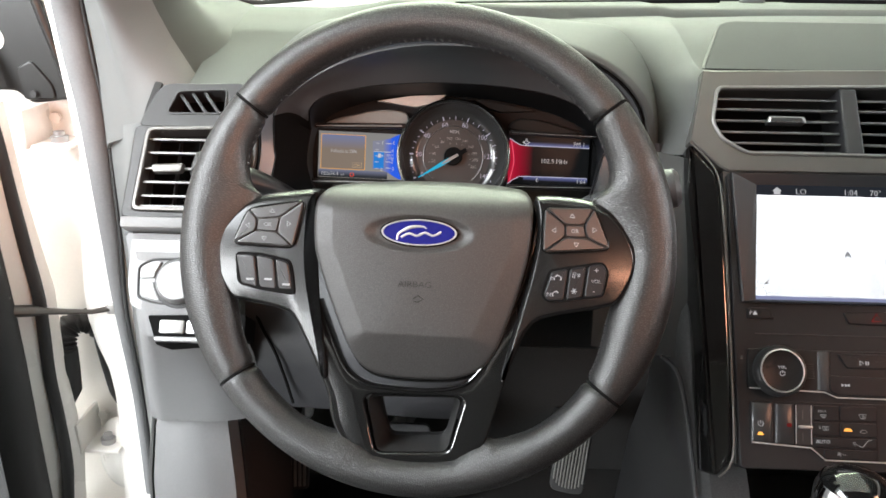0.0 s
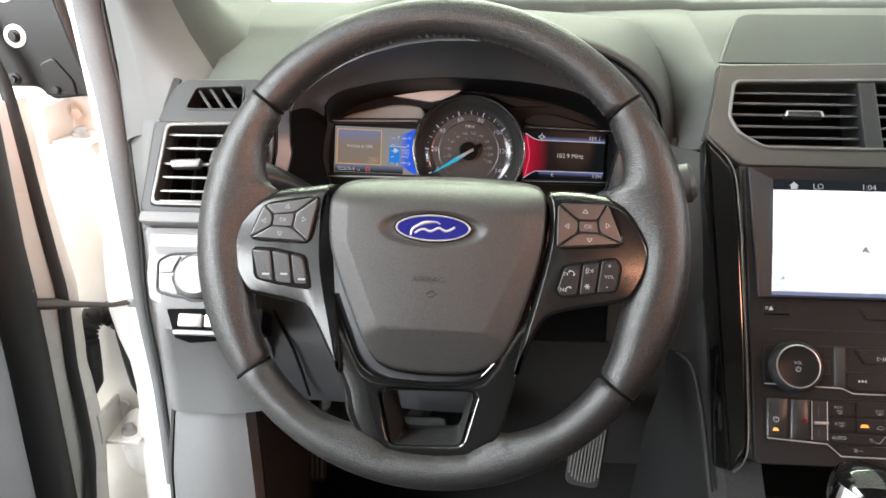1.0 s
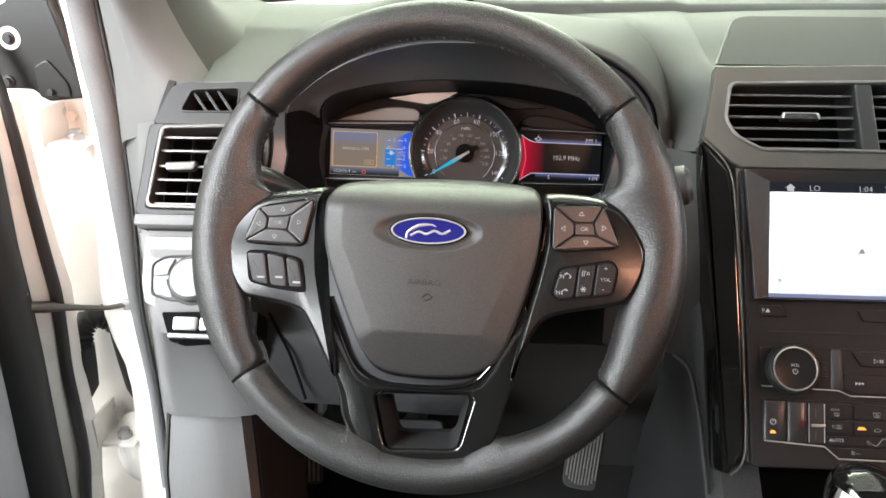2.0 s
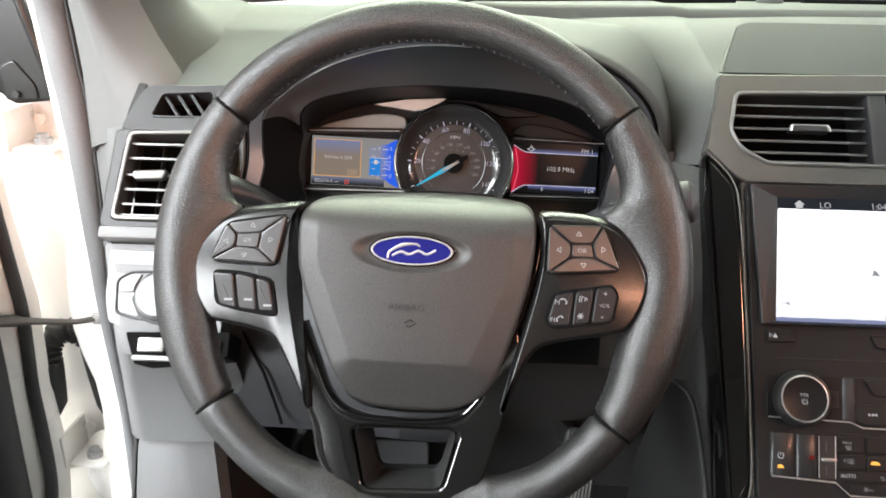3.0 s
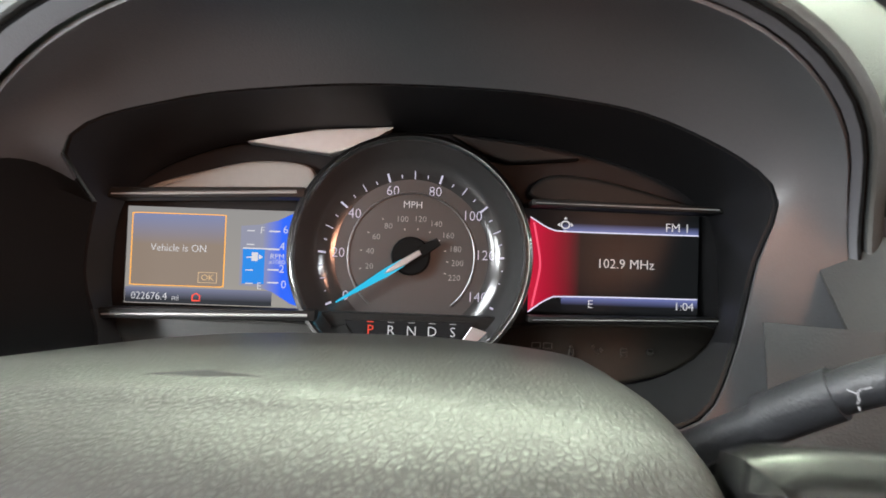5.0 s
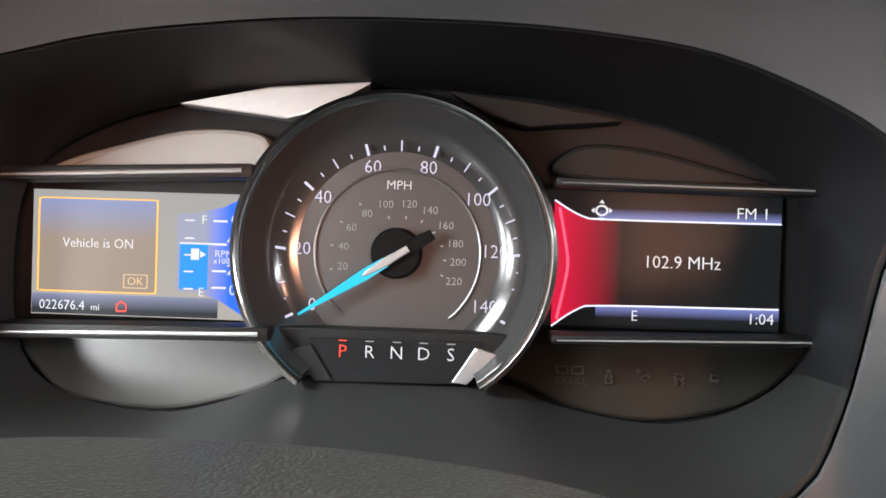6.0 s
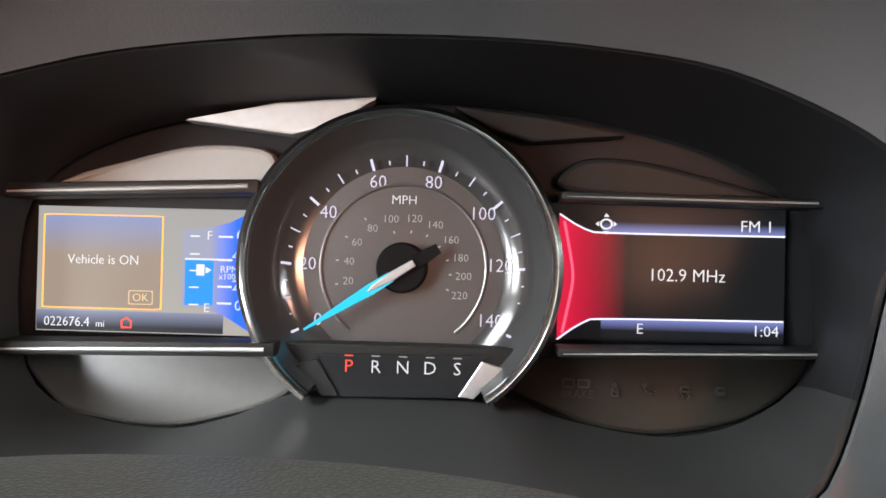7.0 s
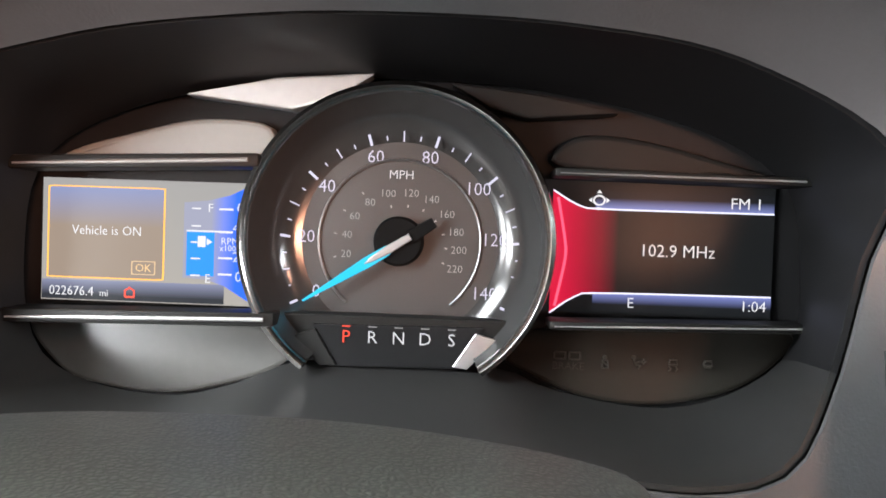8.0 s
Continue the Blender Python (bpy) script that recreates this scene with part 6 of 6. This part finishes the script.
for x0, x1 in ((0.046, 0.070), (0.072, 0.121)):
    part("handle", box(x0, x1, -0.1695, -0.1565, 0.012, 0.0205, 0.002), SILVER, TRAY, "pale satin handle")
part("lower_lip", box(0.042, 0.125, -0.1775, -0.1725, 0.010, 0.021, 0.002), PLATE, TRAY, "pale edge")

# pedals
GAS = thing("accelerator_pedal", pose(0.205, 0.985, 0.186, -28, 8, -4), "long ribbed grey accelerator pedal", "pedal")
part("plate", prism(rounded(rect(-0.026, 0.026, -0.062, 0.060), 0.014, 5), -0.008, 0.0, 0.002), RUBBER, GAS, m=pose(0, 0, 0, 90, 0, 0))
for k in range(10):
    x = -0.0216 + 0.0048 * k
    part("rib", box(x - 0.0013, x + 0.0013, -0.055 + 0.010 * (abs(k - 4.5) / 4.5) ** 3, 0.054, 0.0, 0.003, 0.0008), PEDAL, GAS, m=pose(0, 0, 0, 90, 0, 0))
part("arm", box(-0.010, 0.010, 0.008, 0.30, 0.02, 0.05, 0.003), RUBBER, GAS, "black pedal arm")
PARK = thing("parking_brake_pedal", pose(-0.218, 0.965, 0.148, -28, 0, 6), "small ribbed grey parking brake pedal", "pedal")
part("plate", prism(rounded(rect(-0.024, 0.024, -0.028, 0.028), 0.008, 5), -0.008, 0.0, 0.002), RUBBER, PARK, m=pose(0, 0, 0, 90, 0, 0))
for k in range(6):
    x = -0.0175 + 0.0070 * k
    part("rib", box(x - 0.002, x + 0.002, -0.023, 0.023, 0.0, 0.0035, 0.001), PEDAL, PARK, m=pose(0, 0, 0, 90, 0, 0))
part("arm", tube([(-0.222, 1.0, 0.165), (-0.200, 0.96, 0.235), (-0.166, 0.865, 0.318), (-0.164, 0.865, 0.40)], [0.007, 0.006, 0.008, 0.008], 8), SILVER, PARK, "pale steel pedal arm", m=pose(-0.218, 0.965, 0.148, -28, 0, 6).inverted())
BRAKE = thing("brake_pedal", pose(-0.06, 0.97, 0.20, -25, 0, 0), "wide black brake pedal on a steel arm", "pedal")
part("plate", prism(rounded(rect(-0.05, 0.05, -0.03, 0.03), 0.01, 5), -0.008, 0.003, 0.002), KNEE, BRAKE, m=pose(0, 0, 0, 90, 0, 0))
part("arm", box(-0.012, 0.012, 0.004, 0.32, 0.0, 0.03, 0.003), STEEL, BRAKE, "steel pedal arm")
slab("floor_mat", -0.17, 0.24, 0.55, 0.95, 0.0, 0.012, RUBBER, "black rubber floor mat in the footwell")

# ---- door opening ----
PIL = thing("pillar_trim", Matrix(), "light grey windscreen pillar trim", "trim", kind="structure")
FOOTLINE = [(-0.425, 0.955, 0.668), (-0.409, 0.928, 0.682), (-0.372, 0.893, 0.695), (-0.345, 0.874, 0.704), (-0.319, 0.870, 0.727), (-0.302, 0.886, 0.745), (-0.290, 0.906, 0.748), (-0.272, 0.955, 0.771), (-0.269, 0.998, 0.789), (-0.275, 1.09, 0.807), (-0.288, 1.178, 0.813)]
# the ridge leans outwards as it rises from the foot, then the whole pillar leans back over the driver
SPREAD = (-0.001, -0.0015, -0.005, -0.014, -0.022, -0.0265, -0.026, -0.029, -0.036, -0.075, -0.092)
RISE = (0.07, 0.065, 0.058, 0.050, 0.042, 0.040, 0.042, 0.036, 0.030, 0.022, 0.033)
sections = []
for u, lean in ((-0.35, 0), (0, 0), (0.5, 0), (1.0, 0), (1.5, 0.02), (2.0, 0.06), (2.2, 0.2), (2.3, 0.4), (2.4, 0.7), (2.5, 1.0)):
    row = [(x + u * dx + 0.08 * lean, y + 0.005 * u - 0.42 * lean, z + u * dz + 0.48 * lean) for (x, y, z), dx, dz in zip(FOOTLINE, SPREAD, RISE)]
    sections.append(row)
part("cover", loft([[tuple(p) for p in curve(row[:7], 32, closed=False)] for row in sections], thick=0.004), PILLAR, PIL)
# Inner half takes the darker dash colour to paint in its shade.
part("inner_cover", loft([[tuple(p) for p in curve(row[6:], 32, closed=False)] for row in sections], thick=0.004), DASH, PIL, "inner face that runs into the dashboard, coloured dark for its shade")
side = []
for y, z in ((0.845, 0.697), (0.815, 0.694), (0.785, 0.688), (0.757, 0.66), (0.735, 0.63), (0.712, 0.60), (0.690, 0.575), (0.672, 0.54), (0.690, 0.49), (0.712, 0.44), (0.728, 0.397), (0.735, 0.30), (0.745, 0.20), (0.765, 0.0)):
    x = max(END(y), -0.3135) if z > 0.395 else {0.30: -0.332, 0.20: -0.342, 0.0: -0.362}[z]
    side.append([(x + 0.003, y + 0.006, z), (x + 0.35 * (-0.418 - x), y + 0.45 * (0.945 - y), z), (x + 0.7 * (-0.418 - x), y + 0.8 * (0.945 - y), z), (-0.424, 0.955, z)])
part("side_cover", loft(side, thick=0.003), PILLAR, ENDP, "light grey grained end cover")

SEALB = thing("door_seal", Matrix(), "grey rubber seal along the door opening", "seal", kind="structure")
line = curve([(-0.365, 0.76, 1.16), (-0.430, 0.90, 0.94), (-0.449, 0.945, 0.826), (-0.446, 0.948, 0.758), (-0.441, 0.95, 0.689), (-0.4395, 0.95, 0.538), (-0.441, 0.95, 0.42), (-0.434, 0.95, 0.28), (-0.430, 0.94, 0.12)], 70, closed=False)
wide = np.interp([-p[2] for p in line], [-1.16, -0.826, -0.69, -0.54, -0.42, -0.28], [0.0185, 0.0185, 0.017, 0.0135, 0.0085, 0.007])
part("strip", tube([tuple(p) for p in line], list(wide), 14, flat=0.9), SEAL, SEALB, "grained grey seal face")
part("lip", tube([(p[0] + w + 0.001, p[1] - 0.003, p[2]) for p, w in zip(line, wide)], 0.0028, 8), RUBBER, SEALB, "thin black sealing lip")
JAMB = thing("door_pillar", Matrix(), "white painted door pillar with hinges", "car body", kind="structure")
sections = []
for z in np.linspace(0.0, 1.0, 26):
    flange = float(np.interp(z, [0.0, 0.16, 0.24, 0.30, 0.337, 0.374, 0.42, 0.50, 0.59, 0.64, 0.80, 1.0], [-0.480, -0.474, -0.469, -0.467, -0.475, -0.488, -0.492, -0.484, -0.472, -0.466, -0.478, -0.50]))
    sections.append([(-0.412, 0.955, z), (flange + 0.012, 0.950, z), (flange, 0.957, z), (flange - 0.003, 0.972, z), (flange - 0.006, 0.992, z), (min(-0.50, flange - 0.012), 1.006, z), (-0.53, 1.01, z), (-0.56, 1.012, z), (-0.62, 1.02, z), (-0.70, 1.06, z)])
part("sheet", loft(sections, thick=0.002), PAINT, JAMB)
part("sill_bulge", lathe([(0.0005, 0.03), (0.03, 0.026), (0.055, 0.012), (0.066, 0.0)], 32), PAINT, JAMB, m=pose(-0.485, 0.985, 0.155, 90, 0, 0) @ Matrix.Diagonal((0.6, 1.0, 1.0, 1)))


def door_hinge(z, label):
    h = part("hinge", box(-0.018, 0.034, -0.045, 0.022, -0.010, -0.004, 0.002), PAINT, JAMB, label, m=pose(-0.505, 0.985, z))
    part("plate", box(-0.026, -0.020, -0.048, 0.020, -0.010, 0.040, 0.002), PAINT, h)
    part("pin", lathe([(0.011, -0.004), (0.011, 0.004), (0.007, 0.005), (0.007, 0.010), (0.0005, 0.0105)], 20), SILVER, h, m=pose(0.010, -0.022, 0))
    part("bolt", lathe([(0.008, 0.0), (0.008, 0.005), (0.0005, 0.006)], 6), PAINT, h, m=pose(-0.012, 0.018, 0.02, 90, 0, 0))


door_hinge(0.655, "white painted upper door hinge with a bolt")
door_hinge(0.195, "white painted lower door hinge")
BRK = thing("fender_bracket", Matrix(), "black folded bracket with bolts above the door hinge", "bracket")
part("plate", prism(rounded([(-0.62, 0.90), (-0.515, 0.90), (-0.488, 0.785), (-0.466, 0.707), (-0.524, 0.700), (-0.542, 0.716), (-0.62, 0.716)], 0.006), 0.0, 0.012, 0.003), BRKMAT, BRK, m=pose(0, 0.975, 0, 90, 0, 0))
for x, z, r in ((-0.560, 0.780, 0.0085), (-0.566, 0.835, 0.0085), (-0.571, 0.726, 0.008), (-0.516, 0.7136, 0.007)):
    part("bolt", lathe([(r, 0.0), (r, 0.003), (r * 0.6, 0.004), (r * 0.6, 0.009), (0.0005, 0.009)], 20), STEEL if r > 0.01 else RUBBER, BRK, "bolt with washer", m=pose(x, 0.964, z, 90, 0, 0))
for z in (0.780, 0.835):
    part("washer", lathe([(0.0145, -0.001), (0.0145, 0.0015), (0.0085, 0.002)], 24), PAINT, BRK, "pale washer", m=pose(-0.560 - (z - 0.78) * 0.11, 0.9635, z, 90, 0, 0))
part("fold", tube([(-0.513, 0.962, 0.90), (-0.500, 0.961, 0.84), (-0.486, 0.961, 0.785), (-0.470, 0.962, 0.715)], [0.007, 0.006, 0.006, 0.004], 10), BRKMAT, BRK, "rolled black edge")
part("boss", prism(rounded([(-0.535, 0.745), (-0.515, 0.755), (-0.492, 0.725), (-0.490, 0.706), (-0.532, 0.705)], 0.006), 0.0, 0.0045, 0.002), BRKMAT, BRK, "raised black boss", m=pose(0, 0.9645, 0, 90, 0, 0))
STRAP = thing("door_check_strap", Matrix(), "flat black steel door check strap", "strap")
part("bar", tube([(-0.453, 0.951, 0.4195), (-0.4767, 0.938, 0.419), (-0.5055, 0.918, 0.428), (-0.523, 0.905, 0.434), (-0.534, 0.899, 0.437), (-0.562, 0.884, 0.442)], [0.005, 0.0042, 0.0052, 0.006, 0.0095, 0.0100], 10, flat=0.8), mat("oiled_steel", (0.10, 0.092, 0.085), 0.35, metal=0.6), STRAP)
part("clevis", box(-0.459, -0.447, 0.945, 0.956, 0.412, 0.428, 0.002), STEEL, STRAP, "pale steel bracket at the pillar")
BOOT = thing("wiring_boot", Matrix(), "ribbed black rubber wiring boot between door and pillar", "boot")
line = curve([(-0.503, 1.0, 0.366), (-0.517, 0.990, 0.380), (-0.531, 0.980, 0.378), (-0.540, 0.970, 0.362), (-0.541, 0.965, 0.34)], 34, closed=False)
part("bellows", tube([tuple(p) for p in line], [0.0145 + 0.0035 * (k % 4 < 2) for k in range(34)], 16), RUBBER, BOOT)
part("sleeve", tube([(-0.541, 0.965, 0.344), (-0.543, 0.965, 0.31), (-0.546, 0.968, 0.276), (-0.551, 0.972, 0.255)], [0.019, 0.0195, 0.0185, 0.010], 18), RUBBER, BOOT, "smooth black sleeve")
GROM = thing("wiring_boot", Matrix(), "black rubber grommet behind the pillar flange", "boot")
part("bellows", tube([(-0.500, 0.992, 0.372), (-0.496, 0.992, 0.345), (-0.489, 0.992, 0.305), (-0.484, 0.992, 0.262), (-0.482, 0.992, 0.24)], [0.008, 0.011, 0.013, 0.012, 0.006], 14), RUBBER, GROM)

# the open door, swung out towards the front left
DOOR = thing("front_door", Matrix(), "open white driver's door with black seal and dark inner trim", "door")
sections = []
for z in np.linspace(0.0, 0.705, 12):
    e = float(np.interp(z, [0.0, 0.13, 0.192, 0.266, 0.328, 0.391, 0.448, 0.506, 0.592, 0.705], [-0.552, -0.541, -0.533, -0.536, -0.541, -0.538, -0.536, -0.544, -0.554, -0.559]))
    sections.append([(e + 0.004, 0.950, z), (e + 0.003, 0.938, z), (e - 0.006, 0.926, z), (e - 0.016, 0.905, z), (e - 0.034, 0.888, z), (-0.66, 0.87, z), (-0.72, 0.90, z)])
part("inner_panel", loft(sections, thick=0.003), PAINT, DOOR, "white painted steel door end")
line = curve([(-0.63, 0.93, 0.83), (-0.574, 0.93, 0.752), (-0.560, 0.93, 0.674), (-0.554, 0.93, 0.592), (-0.544, 0.925, 0.506), (-0.536, 0.92, 0.448), (-0.538, 0.92, 0.391), (-0.541, 0.92, 0.328), (-0.536, 0.915, 0.266), (-0.533, 0.91, 0.192), (-0.541, 0.91, 0.13), (-0.556, 0.91, 0.02)], 60, closed=False)
part("seal", tube([tuple(p) for p in line], 0.0085, 10), RUBBER, DOOR, "black rubber door seal")
edge_rows = ((0.0, -0.551), (0.14, -0.549), (0.26, -0.549), (0.365, -0.548), (0.448, -0.549), (0.527, -0.5525), (0.64, -0.552), (0.70, -0.552))
part("trim_edge", loft([[(x - 0.006, 0.890, z), (x, 0.872, z), (x - 0.003, 0.858, z), (x - 0.012, 0.846, z), (x - 0.030, 0.836, z)] for z, x in edge_rows], thick=0.003), RUBBER, DOOR, "dark rolled edge of the door trim")
part("trim", loft([[(x - 0.030, 0.834, z), (x - 0.034, 0.830, z), (x - 0.15, 0.765, z), (x - 0.3, 0.68, z)] for z, x in edge_rows], thick=0.02), DASH_LOW, DOOR, "grey door trim panel")
for z in (0.442, 0.378):
    part("stud", tube([(-0.572, 0.885, z + 0.022), (-0.556, 0.880, z + 0.022), (-0.549, 0.878, z + 0.022)], [0.003, 0.003, 0.0022], 8), STEEL, DOOR, "steel stud")
